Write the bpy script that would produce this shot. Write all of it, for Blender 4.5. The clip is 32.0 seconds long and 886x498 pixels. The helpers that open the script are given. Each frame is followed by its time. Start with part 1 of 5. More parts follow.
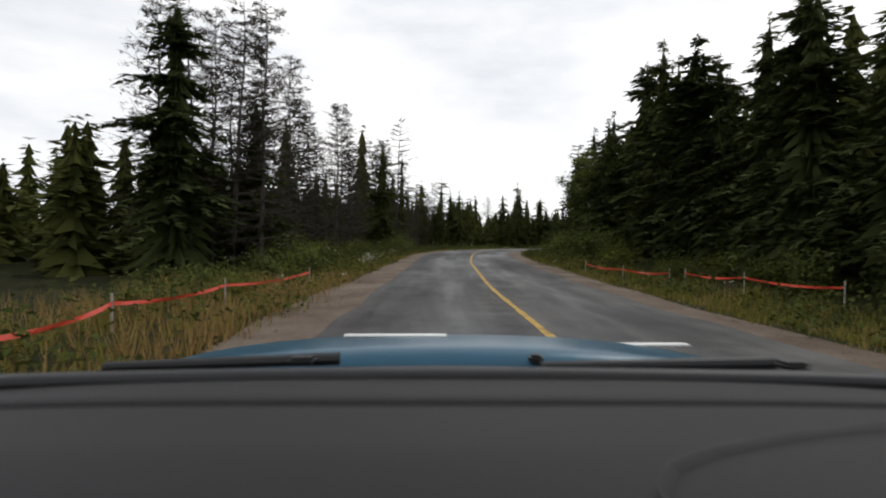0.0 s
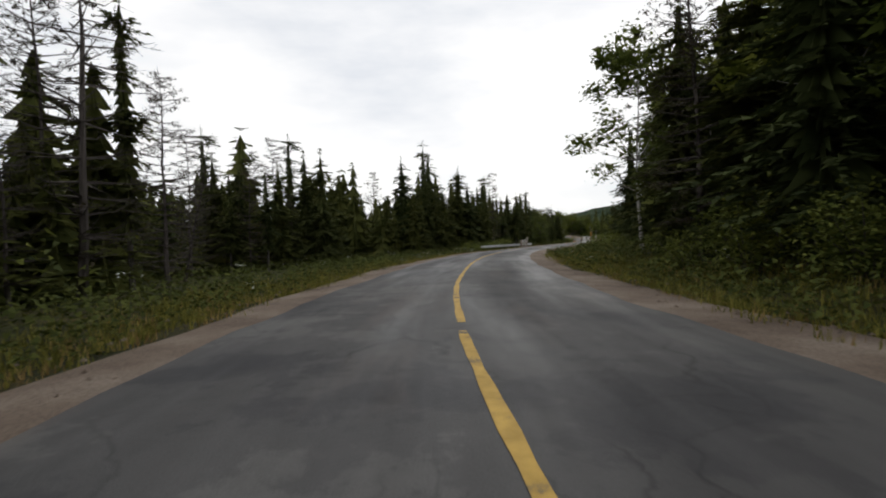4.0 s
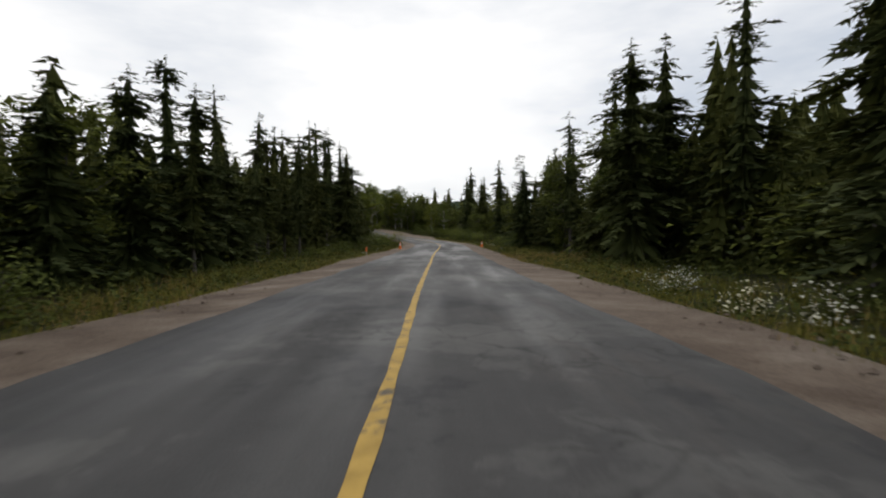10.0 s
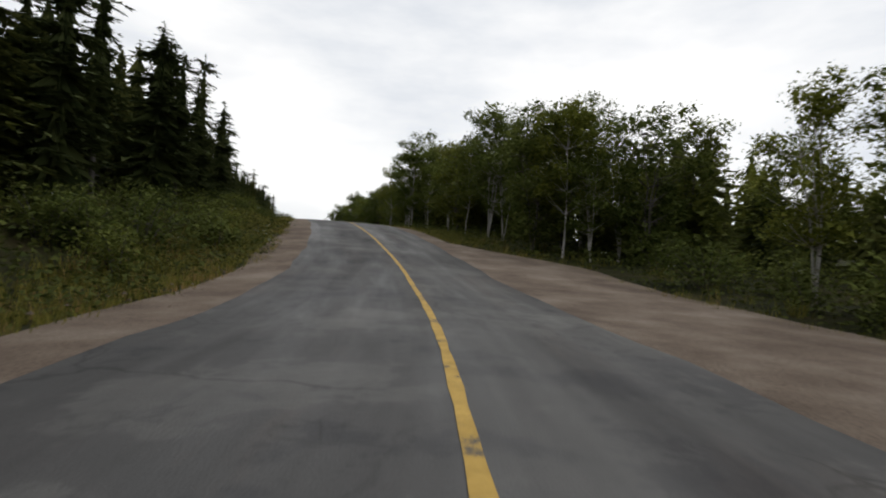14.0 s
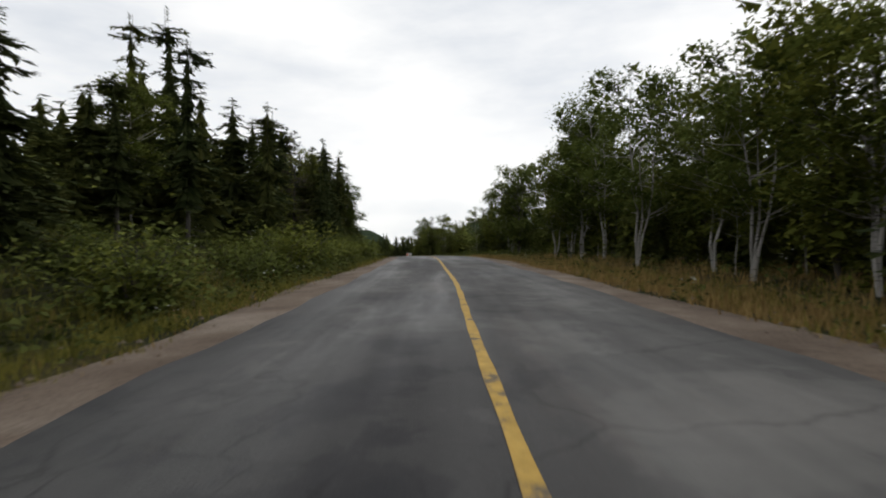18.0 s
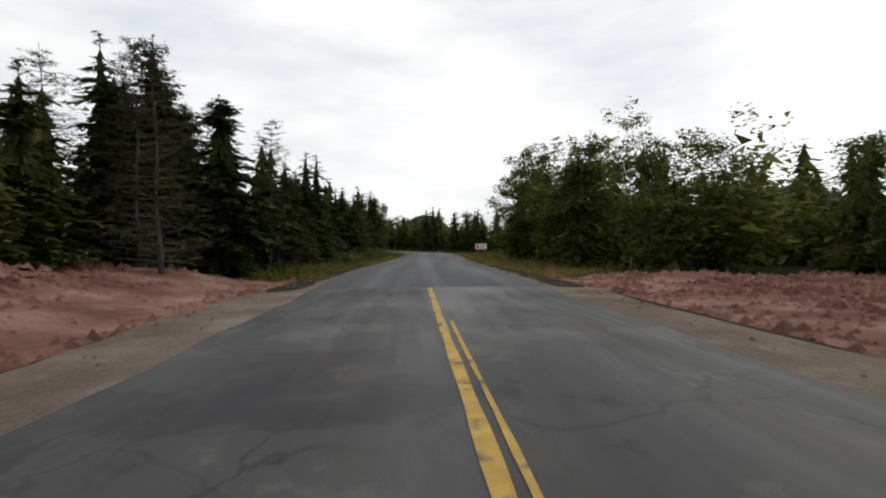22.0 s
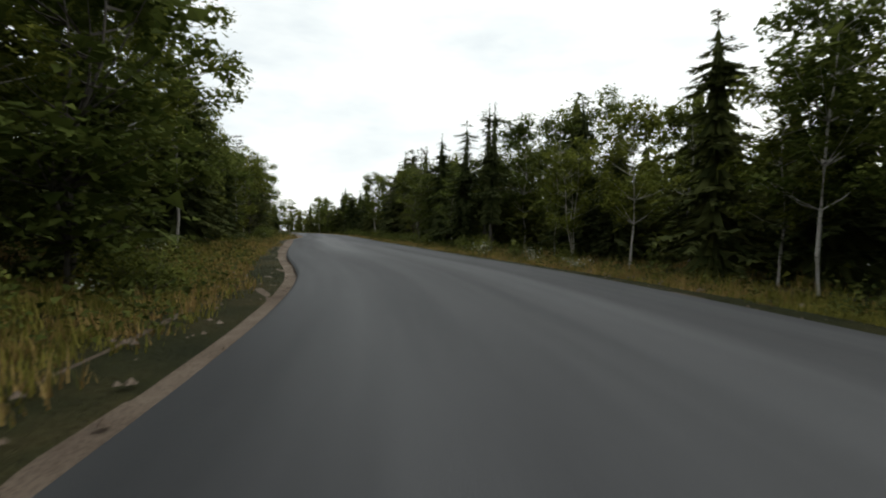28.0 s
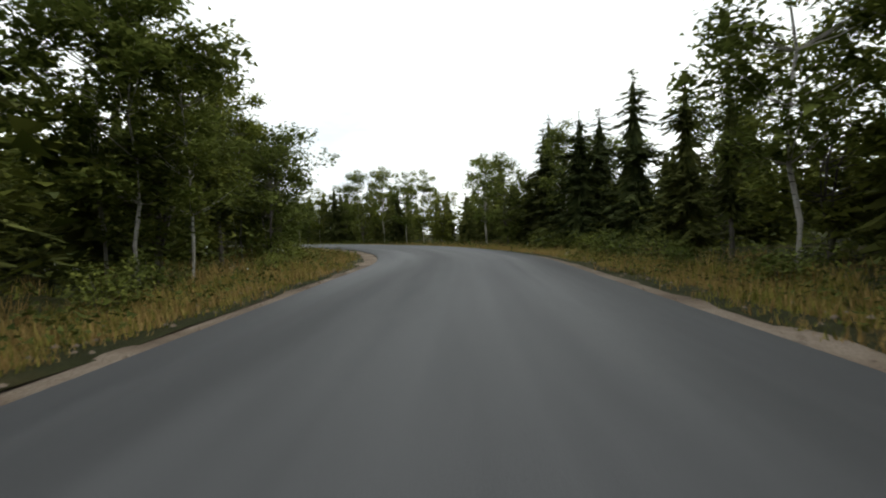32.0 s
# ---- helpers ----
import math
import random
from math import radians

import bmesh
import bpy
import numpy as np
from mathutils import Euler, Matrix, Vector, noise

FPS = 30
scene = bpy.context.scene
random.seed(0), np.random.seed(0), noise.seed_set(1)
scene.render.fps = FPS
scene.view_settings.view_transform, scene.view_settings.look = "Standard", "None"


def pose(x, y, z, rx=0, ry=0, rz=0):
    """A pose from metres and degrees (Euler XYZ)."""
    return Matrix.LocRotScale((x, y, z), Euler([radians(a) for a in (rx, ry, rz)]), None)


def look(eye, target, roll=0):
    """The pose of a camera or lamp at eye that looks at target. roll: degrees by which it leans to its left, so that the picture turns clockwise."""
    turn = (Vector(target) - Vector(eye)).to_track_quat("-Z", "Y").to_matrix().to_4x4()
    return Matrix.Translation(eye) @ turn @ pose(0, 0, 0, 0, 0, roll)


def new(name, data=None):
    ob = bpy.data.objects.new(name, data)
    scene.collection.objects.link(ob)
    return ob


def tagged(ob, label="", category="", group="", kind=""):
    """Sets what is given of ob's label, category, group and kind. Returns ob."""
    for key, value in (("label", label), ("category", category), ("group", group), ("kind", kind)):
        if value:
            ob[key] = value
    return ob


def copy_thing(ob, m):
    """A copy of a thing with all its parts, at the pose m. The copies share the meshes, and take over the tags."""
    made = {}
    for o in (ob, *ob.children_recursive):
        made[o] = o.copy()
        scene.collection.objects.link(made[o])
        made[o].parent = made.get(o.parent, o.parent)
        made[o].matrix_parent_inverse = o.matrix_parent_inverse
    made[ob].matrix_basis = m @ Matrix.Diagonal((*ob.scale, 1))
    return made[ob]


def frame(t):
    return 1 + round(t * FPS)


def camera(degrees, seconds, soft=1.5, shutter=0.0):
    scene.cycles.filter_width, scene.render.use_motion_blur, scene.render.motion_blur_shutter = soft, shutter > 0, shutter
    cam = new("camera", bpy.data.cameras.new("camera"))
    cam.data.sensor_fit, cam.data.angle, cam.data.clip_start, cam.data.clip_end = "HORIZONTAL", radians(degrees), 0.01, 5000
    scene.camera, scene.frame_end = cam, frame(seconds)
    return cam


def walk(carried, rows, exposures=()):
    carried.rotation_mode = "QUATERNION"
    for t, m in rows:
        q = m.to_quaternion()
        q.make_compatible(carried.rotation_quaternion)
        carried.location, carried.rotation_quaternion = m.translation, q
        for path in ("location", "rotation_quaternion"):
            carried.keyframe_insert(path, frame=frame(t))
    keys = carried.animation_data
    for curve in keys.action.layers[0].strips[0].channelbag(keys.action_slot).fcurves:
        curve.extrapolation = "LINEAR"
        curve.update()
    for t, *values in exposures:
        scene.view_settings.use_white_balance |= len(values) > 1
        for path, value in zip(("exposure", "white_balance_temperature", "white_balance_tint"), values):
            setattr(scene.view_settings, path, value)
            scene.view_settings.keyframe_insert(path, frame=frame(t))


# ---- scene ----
cam = camera(81.9, 32.0, soft=2.0, shutter=0.08)
PATH = [
    (0, 16.76, 84.91, 1.250, 0.00, -0.91, 0.97),
    (0.25, 16.73, 87.58, 1.209, 0.06, -1.51, 0.54),
    (0.5, 16.71, 90.32, 1.169, 0.01, -1.53, 0.26),
    (0.75, 16.71, 93.14, 1.138, -0.03, -1.42, 0.88),
    (1, 16.68, 96.03, 1.119, -0.02, -1.20, 1.33),
    (1.25, 16.68, 98.96, 1.114, -0.18, -1.24, 1.21),
    (1.5, 16.69, 101.93, 1.121, -0.72, -1.26, 1.40),
    (1.75, 16.77, 104.93, 1.142, -1.69, -1.07, 0.99),
    (2, 16.86, 107.98, 1.176, -2.23, -1.10, 0.67),
    (2.25, 17.00, 111.11, 1.219, -2.70, -0.43, -0.48),
    (2.5, 17.14, 114.31, 1.269, -2.80, -0.52, 0.01),
    (2.75, 17.32, 117.59, 1.318, -3.43, -0.86, -0.46),
    (3, 17.56, 120.93, 1.362, -4.60, -1.04, -1.03),
    (3.25, 17.89, 124.32, 1.398, -6.35, -1.03, -2.04),
    (3.5, 18.35, 127.77, 1.427, -8.51, -1.68, -3.55),
    (3.75, 18.97, 131.29, 1.452, -11.05, -1.09, -2.51),
    (4, 19.75, 134.90, 1.474, -13.34, -0.99, -2.09),
    (4.25, 20.66, 138.61, 1.487, -14.77, -1.22, -1.34),
    (4.5, 21.68, 142.40, 1.485, -15.77, -2.26, -0.92),
    (4.75, 22.81, 146.34, 1.470, -16.52, -1.38, -0.62),
    (5, 24.07, 150.47, 1.454, -17.23, -1.37, -0.48),
    (5.25, 25.44, 154.81, 1.436, -18.05, -1.39, -0.45),
    (5.5, 26.96, 159.34, 1.416, -19.06, -1.40, -0.54),
    (5.75, 28.63, 164.03, 1.394, -20.33, -1.42, -0.76),
    (6, 30.50, 168.88, 1.370, -21.86, -1.43, -1.18),
    (6.25, 32.58, 173.87, 1.344, -23.60, -1.45, -1.88),
    (6.5, 34.91, 178.97, 1.316, -25.45, -1.69, -3.06),
    (6.75, 37.47, 184.13, 1.287, -27.26, -1.49, -2.53),
    (7, 40.22, 189.27, 1.252, -28.90, -1.43, -2.63),
    (7.25, 43.15, 194.39, 1.199, -30.24, -1.66, -2.26),
    (7.5, 46.22, 199.51, 1.139, -31.30, -1.66, -2.46),
    (7.75, 49.40, 204.66, 1.083, -32.26, -1.50, -3.01),
    (8, 52.72, 209.90, 1.036, -32.85, -1.72, -2.14),
    (8.25, 56.26, 215.22, 1.006, -33.26, -1.28, -1.26),
    (8.5, 59.95, 220.74, 0.975, -32.92, -2.05, -0.27),
    (8.75, 63.68, 226.55, 0.932, -32.63, -2.00, 0.77),
    (9, 67.61, 232.57, 0.876, -32.95, -3.48, -0.69),
    (9.25, 71.68, 238.78, 0.802, -33.05, -1.54, -0.73),
    (9.5, 75.84, 245.18, 0.728, -32.86, -1.71, -1.48),
    (9.75, 80.02, 251.63, 0.656, -32.89, -1.73, -1.22),
    (10, 84.19, 258.05, 0.590, -32.94, -1.68, -0.33),
    (10.25, 88.31, 264.42, 0.532, -32.98, -1.33, 0.56),
    (10.5, 92.40, 270.68, 0.480, -33.09, -1.63, 0.46),
    (10.75, 96.41, 276.83, 0.433, -33.14, -1.61, 0.86),
    (11, 100.32, 282.79, 0.395, -33.25, -0.41, 0.86),
    (11.25, 104.10, 288.52, 0.360, -33.25, -1.18, 0.53),
    (11.5, 107.70, 294.00, 0.322, -33.06, -1.47, 1.59),
    (11.75, 111.07, 299.26, 0.294, -32.84, -1.00, 0.19),
    (12, 114.28, 304.35, 0.311, -32.46, -1.55, 1.12),
    (12.25, 117.34, 309.31, 0.307, -31.50, -0.79, 1.12),
    (12.5, 120.21, 314.21, 0.355, -29.95, -1.05, 1.40),
    (12.75, 122.86, 319.06, 0.398, -27.61, -0.47, 1.56),
    (13, 125.23, 323.93, 0.459, -24.76, -0.29, 2.11),
    (13.25, 127.31, 328.81, 0.547, -21.54, 0.22, 2.18),
    (13.5, 129.06, 333.75, 0.655, -17.92, 0.76, 3.21),
    (13.75, 130.47, 338.76, 0.803, -14.09, 1.26, 2.96),
    (14, 131.54, 343.84, 0.972, -10.30, 1.79, 3.28),
    (14.25, 132.30, 349.01, 1.169, -6.73, 1.99, 3.27),
    (14.5, 132.77, 354.27, 1.435, -3.59, 3.20, 4.08),
    (14.75, 132.98, 359.61, 1.858, -1.04, 5.18, 2.53),
    (15, 132.99, 365.02, 2.492, 1.03, 6.56, 1.61),
    (15.25, 132.81, 370.51, 3.250, 2.70, 6.63, 1.10),
    (15.5, 132.49, 376.07, 4.018, 4.04, 6.32, 0.86),
    (15.75, 132.04, 381.72, 4.746, 5.11, 4.93, 0.84),
    (16, 131.49, 387.50, 5.341, 5.93, 3.25, 1.03),
    (16.25, 130.84, 393.45, 5.775, 6.53, 1.70, 1.48),
    (16.5, 130.11, 399.71, 6.072, 6.90, 0.69, 2.30),
    (16.75, 129.32, 406.47, 6.288, 6.99, 0.11, 1.48),
    (17, 128.51, 413.38, 6.503, 6.86, 0.13, 1.02),
    (17.25, 127.67, 420.34, 6.718, 6.33, -0.01, 0.20),
    (17.5, 126.93, 427.33, 6.904, 5.79, -0.13, 0.71),
    (17.75, 126.17, 434.32, 7.091, 5.94, 0.10, 0.36),
    (18, 125.44, 441.32, 7.274, 5.87, 0.30, -0.95),
    (18.25, 124.68, 448.28, 7.440, 6.47, -0.39, -1.38),
    (18.5, 123.85, 455.16, 7.587, 7.24, 0.17, -2.15),
    (18.75, 122.94, 461.89, 7.716, 7.72, -0.41, -1.70),
    (19, 122.01, 468.46, 7.825, 8.13, 0.30, -1.68),
    (19.25, 121.07, 474.82, 7.918, 8.82, 0.25, -0.87),
    (19.5, 120.02, 480.98, 7.990, 10.02, -0.15, -0.46),
    (19.75, 118.91, 486.92, 8.028, 10.90, -0.94, -0.04),
    (20, 117.76, 492.62, 8.041, 11.65, -1.07, 0.38),
    (20.25, 116.58, 498.10, 8.034, 12.52, -1.30, 0.36),
    (20.5, 115.36, 503.42, 8.010, 13.14, -1.22, 0.38),
    (20.75, 114.10, 508.64, 7.972, 13.57, -1.52, -0.07),
    (21, 112.83, 513.81, 7.926, 13.74, -1.23, -0.54),
    (21.25, 111.57, 518.91, 7.873, 13.68, -1.62, -0.45),
    (21.5, 110.34, 523.98, 7.819, 13.40, -1.42, -0.47),
    (21.75, 109.16, 529.04, 7.766, 12.96, -1.13, -1.13),
    (22, 108.00, 534.09, 7.711, 12.80, -1.16, -0.56),
    (22.25, 106.78, 539.08, 7.654, 13.50, -1.36, -0.11),
    (22.5, 105.59, 544.03, 7.589, 13.69, -1.84, -0.54),
    (22.75, 104.34, 548.90, 7.515, 13.86, -1.96, -0.33),
    (23, 103.10, 553.71, 7.437, 13.80, -1.99, -0.40),
    (23.25, 101.93, 558.46, 7.359, 13.65, -2.13, -0.83),
    (23.5, 100.76, 563.12, 7.276, 13.65, -2.44, -0.54),
    (23.75, 99.64, 567.74, 7.185, 13.40, -2.50, -1.42),
    (24, 98.52, 572.29, 7.089, 13.36, -2.81, -1.83),
    (24.25, 97.42, 576.81, 6.989, 13.50, -2.57, -0.99),
    (24.5, 96.30, 581.31, 6.892, 13.82, -3.01, -0.41),
    (24.75, 95.12, 585.92, 6.804, 14.43, -2.29, -0.21),
    (25, 93.85, 590.65, 6.726, 15.15, -2.06, -0.07),
    (25.25, 92.49, 595.50, 6.655, 15.88, -1.96, 0.05),
    (25.5, 91.03, 600.45, 6.588, 16.60, -1.93, 0.18),
    (25.75, 89.48, 605.46, 6.521, 17.39, -1.94, 0.36),
    (26, 87.83, 610.50, 6.451, 18.39, -2.02, 0.63),
    (26.25, 86.06, 615.56, 6.373, 19.86, -2.30, 1.06),
    (26.5, 84.12, 620.59, 6.286, 22.14, -3.70, 1.76),
    (26.75, 81.89, 625.58, 6.200, 25.65, -2.92, 1.26),
    (27, 79.33, 630.34, 6.127, 30.00, -3.33, 2.84),
    (27.25, 76.49, 634.85, 6.076, 34.42, -2.04, 2.23),
    (27.5, 73.37, 639.05, 6.050, 38.76, -2.40, 2.18),
    (27.75, 70.04, 642.95, 6.047, 42.93, -1.48, 1.58),
    (28, 66.52, 646.53, 6.064, 46.94, -1.65, 1.37),
    (28.25, 62.82, 649.83, 6.099, 50.62, -1.28, 0.22),
    (28.5, 59.00, 652.85, 6.149, 53.84, -1.12, -0.29),
    (28.75, 55.14, 655.71, 6.210, 56.12, -0.84, -1.54),
    (29, 51.21, 658.34, 6.275, 58.36, -0.40, -1.32),
    (29.25, 47.26, 660.81, 6.330, 59.81, -0.56, -1.66),
    (29.5, 43.28, 663.15, 6.373, 61.09, -1.04, -2.12),
    (29.75, 39.30, 665.40, 6.407, 61.98, -1.06, -1.69),
    (30, 35.31, 667.58, 6.434, 62.68, -1.46, -1.69),
    (30.25, 31.31, 669.70, 6.459, 63.07, -0.67, -0.85),
    (30.5, 27.31, 671.80, 6.486, 63.37, -0.57, -0.77),
    (30.75, 23.30, 673.85, 6.516, 63.52, -1.14, -0.86),
    (31, 19.31, 675.86, 6.549, 63.78, -1.20, -0.82),
    (31.25, 15.34, 677.84, 6.585, 64.22, -1.41, -0.90),
    (31.5, 11.38, 679.76, 6.624, 64.91, -2.04, -1.20),
    (31.75, 7.40, 681.56, 6.667, 65.78, -1.67, -1.31),
    (32, 3.41, 683.28, 6.714, 66.67, -1.86, -1.76),
]


def aim(x, y, z, yaw, pitch, roll):
    """A camera pose from a place and yaw (to the left of +y), pitch and roll in degrees."""
    a, b = radians(yaw), radians(pitch)
    eye = Vector((x, y, z))
    return look(eye, eye + Vector((-math.sin(a) * math.cos(b), math.cos(a) * math.cos(b), math.sin(b))), roll)


EXPOSURES = ((0.0, -0.05, 6600, 10), (5.0, -0.12, 6600, 10), (20.0, -0.12, 6600, 9), (24.0, -0.1, 6650, 8), (27.0, 0.0, 6700, 5), (29.0, 0.32, 6700, 3), (32.0, 0.5, 6700, 3))
walk(cam, [(row[0], aim(*row[1:])) for row in PATH], EXPOSURES)

# ---- overcast sky and soft sun ----
SUN_UP, SUN_ROUND = 46.0, 38.0
world = bpy.data.worlds.new("overcast_sky")
scene.world = world
world.use_nodes = True
wn, wl = world.node_tree.nodes, world.node_tree.links
wn.clear()


def wnode(kind, **values):
    n = wn.new(kind)
    for key, value in values.items():
        n.inputs[key.replace("_", " ")].default_value = value
    return n


w_out, w_back = wn.new("ShaderNodeOutputWorld"), wnode("ShaderNodeBackground", Strength=0.1)
w_sky = wn.new("ShaderNodeTexSky")
w_sky.sky_type, w_sky.sun_disc = "NISHITA", False
w_sky.sun_elevation, w_sky.sun_rotation = radians(SUN_UP), radians(SUN_ROUND)
w_co, w_map = wn.new("ShaderNodeTexCoord"), wn.new("ShaderNodeMapping")
w_map.inputs["Scale"].default_value = (1.0, 1.0, 3.2)
w_big = wnode("ShaderNodeTexNoise", Scale=1.5, Detail=6.0, Roughness=0.55)
w_ramp = wn.new("ShaderNodeValToRGB")
w_ramp.color_ramp.elements[0].position, w_ramp.color_ramp.elements[0].color = 0.33, (0.56, 0.61, 0.69, 1)
w_ramp.color_ramp.elements[1].position, w_ramp.color_ramp.elements[1].color = 0.62, (1.0, 1.0, 1.0, 1)
w_gain = wn.new("ShaderNodeVectorMath")
w_gain.operation = "SCALE"
w_gain.inputs["Scale"].default_value = 12.0
w_mix = wn.new("ShaderNodeMix")
w_mix.data_type = "RGBA"
w_mix.inputs["Factor"].default_value = 0.93
wl.new(w_co.outputs["Generated"], w_map.inputs["Vector"])
wl.new(w_map.outputs["Vector"], w_big.inputs["Vector"])
wl.new(w_big.outputs["Fac"], w_ramp.inputs["Fac"])
wl.new(w_ramp.outputs["Color"], w_gain.inputs[0])
wl.new(w_sky.outputs["Color"], w_mix.inputs["A"])
wl.new(w_gain.outputs["Vector"], w_mix.inputs["B"])
wl.new(w_mix.outputs["Result"], w_back.inputs["Color"])
wl.new(w_back.outputs["Background"], w_out.inputs["Surface"])
sun = new("sun", bpy.data.lights.new("sun", "SUN"))
sun.data.energy, sun.data.angle, sun.data.color = 0.7, radians(25), (1.0, 0.97, 0.92)
sun.matrix_basis = look((0, 0, 60), Vector((0, 0, 60)) - Vector((math.sin(radians(SUN_ROUND)) * math.cos(radians(SUN_UP)), math.cos(radians(SUN_ROUND)) * math.cos(radians(SUN_UP)), math.sin(radians(SUN_UP)))))

# ---- materials ----


class Mat:
    """A node material with a principled surface and small helpers to feed it."""

    def __init__(self, name, rough=0.85, metal=0.0, spec=0.3, along=False):
        self.m = bpy.data.materials.new(name)
        self.m.use_nodes = True
        self.n, self.l = self.m.node_tree.nodes, self.m.node_tree.links
        self.b = self.n["Principled BSDF"]
        self.b.inputs["Roughness"].default_value = rough
        self.b.inputs["Metallic"].default_value = metal
        self.b.inputs["Specular IOR Level"].default_value = spec
        self.co = self.n.new("ShaderNodeTexCoord").outputs["UV" if along else "Object"]

    def noise(self, scale, detail=4.0, rough=0.55, stretch=None):
        t = self.n.new("ShaderNodeTexNoise")
        t.inputs["Scale"].default_value, t.inputs["Detail"].default_value, t.inputs["Roughness"].default_value = scale, detail, rough
        co = self.co
        if stretch:
            mp = self.n.new("ShaderNodeMapping")
            mp.inputs["Scale"].default_value = stretch
            self.l.new(co, mp.inputs["Vector"])
            co = mp.outputs["Vector"]
        self.l.new(co, t.inputs["Vector"])
        return t.outputs["Fac"]

    def cells(self, scale, feature="DISTANCE_TO_EDGE", stretch=None):
        t = self.n.new("ShaderNodeTexVoronoi")
        t.feature = feature
        t.inputs["Scale"].default_value = scale
        co = self.co
        if stretch:
            mp = self.n.new("ShaderNodeMapping")
            mp.inputs["Scale"].default_value = stretch
            self.l.new(co, mp.inputs["Vector"])
            co = mp.outputs["Vector"]
        self.l.new(co, t.inputs["Vector"])
        return t.outputs["Distance"]

    def ramp(self, fac, stops):
        r = self.n.new("ShaderNodeValToRGB")
        while len(r.color_ramp.elements) < len(stops):
            r.color_ramp.elements.new(0.5)
        for e, (at, c) in zip(r.color_ramp.elements, stops):
            e.position, e.color = at, (c if len(c) == 4 else (*c, 1.0))
        self.l.new(fac, r.inputs["Fac"])
        return r.outputs["Color"]

    def mix(self, fac, a, b, blend="MIX"):
        x = self.n.new("ShaderNodeMix")
        x.data_type, x.blend_type = "RGBA", blend
        for key, v in (("Factor", fac), ("A", a), ("B", b)):
            s = x.inputs[key]
            if isinstance(v, (int, float)):
                s.default_value = v
            elif isinstance(v, tuple):
                s.default_value = (*v, 1.0) if len(v) == 3 else v
            else:
                self.l.new(v, s)
        return x.outputs["Result"]

    def color(self, c):
        if isinstance(c, tuple):
            self.b.inputs["Base Color"].default_value = (*c, 1.0)
        else:
            self.l.new(c, self.b.inputs["Base Color"])
        return self

    def rough(self, c):
        self.l.new(c, self.b.inputs["Roughness"])
        return self

    def bump(self, h, strength=0.4, far=0.02):
        p = self.n.new("ShaderNodeBump")
        p.inputs["Strength"].default_value, p.inputs["Distance"].default_value = strength, far
        self.l.new(h, p.inputs["Height"])
        self.l.new(p.outputs["Normal"], self.b.inputs["Normal"])
        return self

    def chance(self):
        return self.n.new("ShaderNodeObjectInfo").outputs["Random"]

    def island(self):
        return self.n.new("ShaderNodeNewGeometry").outputs["Random Per Island"]


def foliage(name, dark, light, spot=None, rough=0.95, thin=0.25):
    """Leaves or needles: a range of greens by leaf and by plant, a little light passing through."""
    m = Mat(name, rough, 0, 0.06)
    base = m.ramp(m.island(), [(0.0, dark), (1.0, light)])
    tint = m.ramp(m.chance(), [(0.0, (0.72, 0.78, 0.75)), (0.5, (1.0, 1.0, 1.0)), (1.0, (1.22, 1.12, 0.85))])
    c = m.mix(1.0, base, tint, "MULTIPLY")
    if spot:
        c = m.mix(m.ramp(m.noise(1.3, 2.0), [(0.62, (0, 0, 0)), (0.7, (1, 1, 1))]), c, spot)
    m.color(c)
    if thin:
        t = m.n.new("ShaderNodeBsdfTranslucent")
        m.l.new(c, t.inputs["Color"])
        x = m.n.new("ShaderNodeMixShader")
        x.inputs["Fac"].default_value = thin
        m.l.new(m.b.outputs["BSDF"], x.inputs[1])
        m.l.new(t.outputs["BSDF"], x.inputs[2])
        m.l.new(x.outputs["Shader"], m.n["Material Output"].inputs["Surface"])
    return m.m


def warped(m, amount, scale):
    """Coordinates shaken by noise, so that cracks and seams run unevenly."""
    t = m.n.new("ShaderNodeTexNoise")
    t.inputs["Scale"].default_value, t.inputs["Detail"].default_value = scale, 5.0
    m.l.new(m.co, t.inputs["Vector"])
    x = m.n.new("ShaderNodeMix")
    x.data_type, x.blend_type = "RGBA", "LINEAR_LIGHT"
    x.inputs["Factor"].default_value = amount
    m.l.new(m.co, x.inputs["A"])
    m.l.new(t.outputs["Color"], x.inputs["B"])
    return x.outputs["Result"]


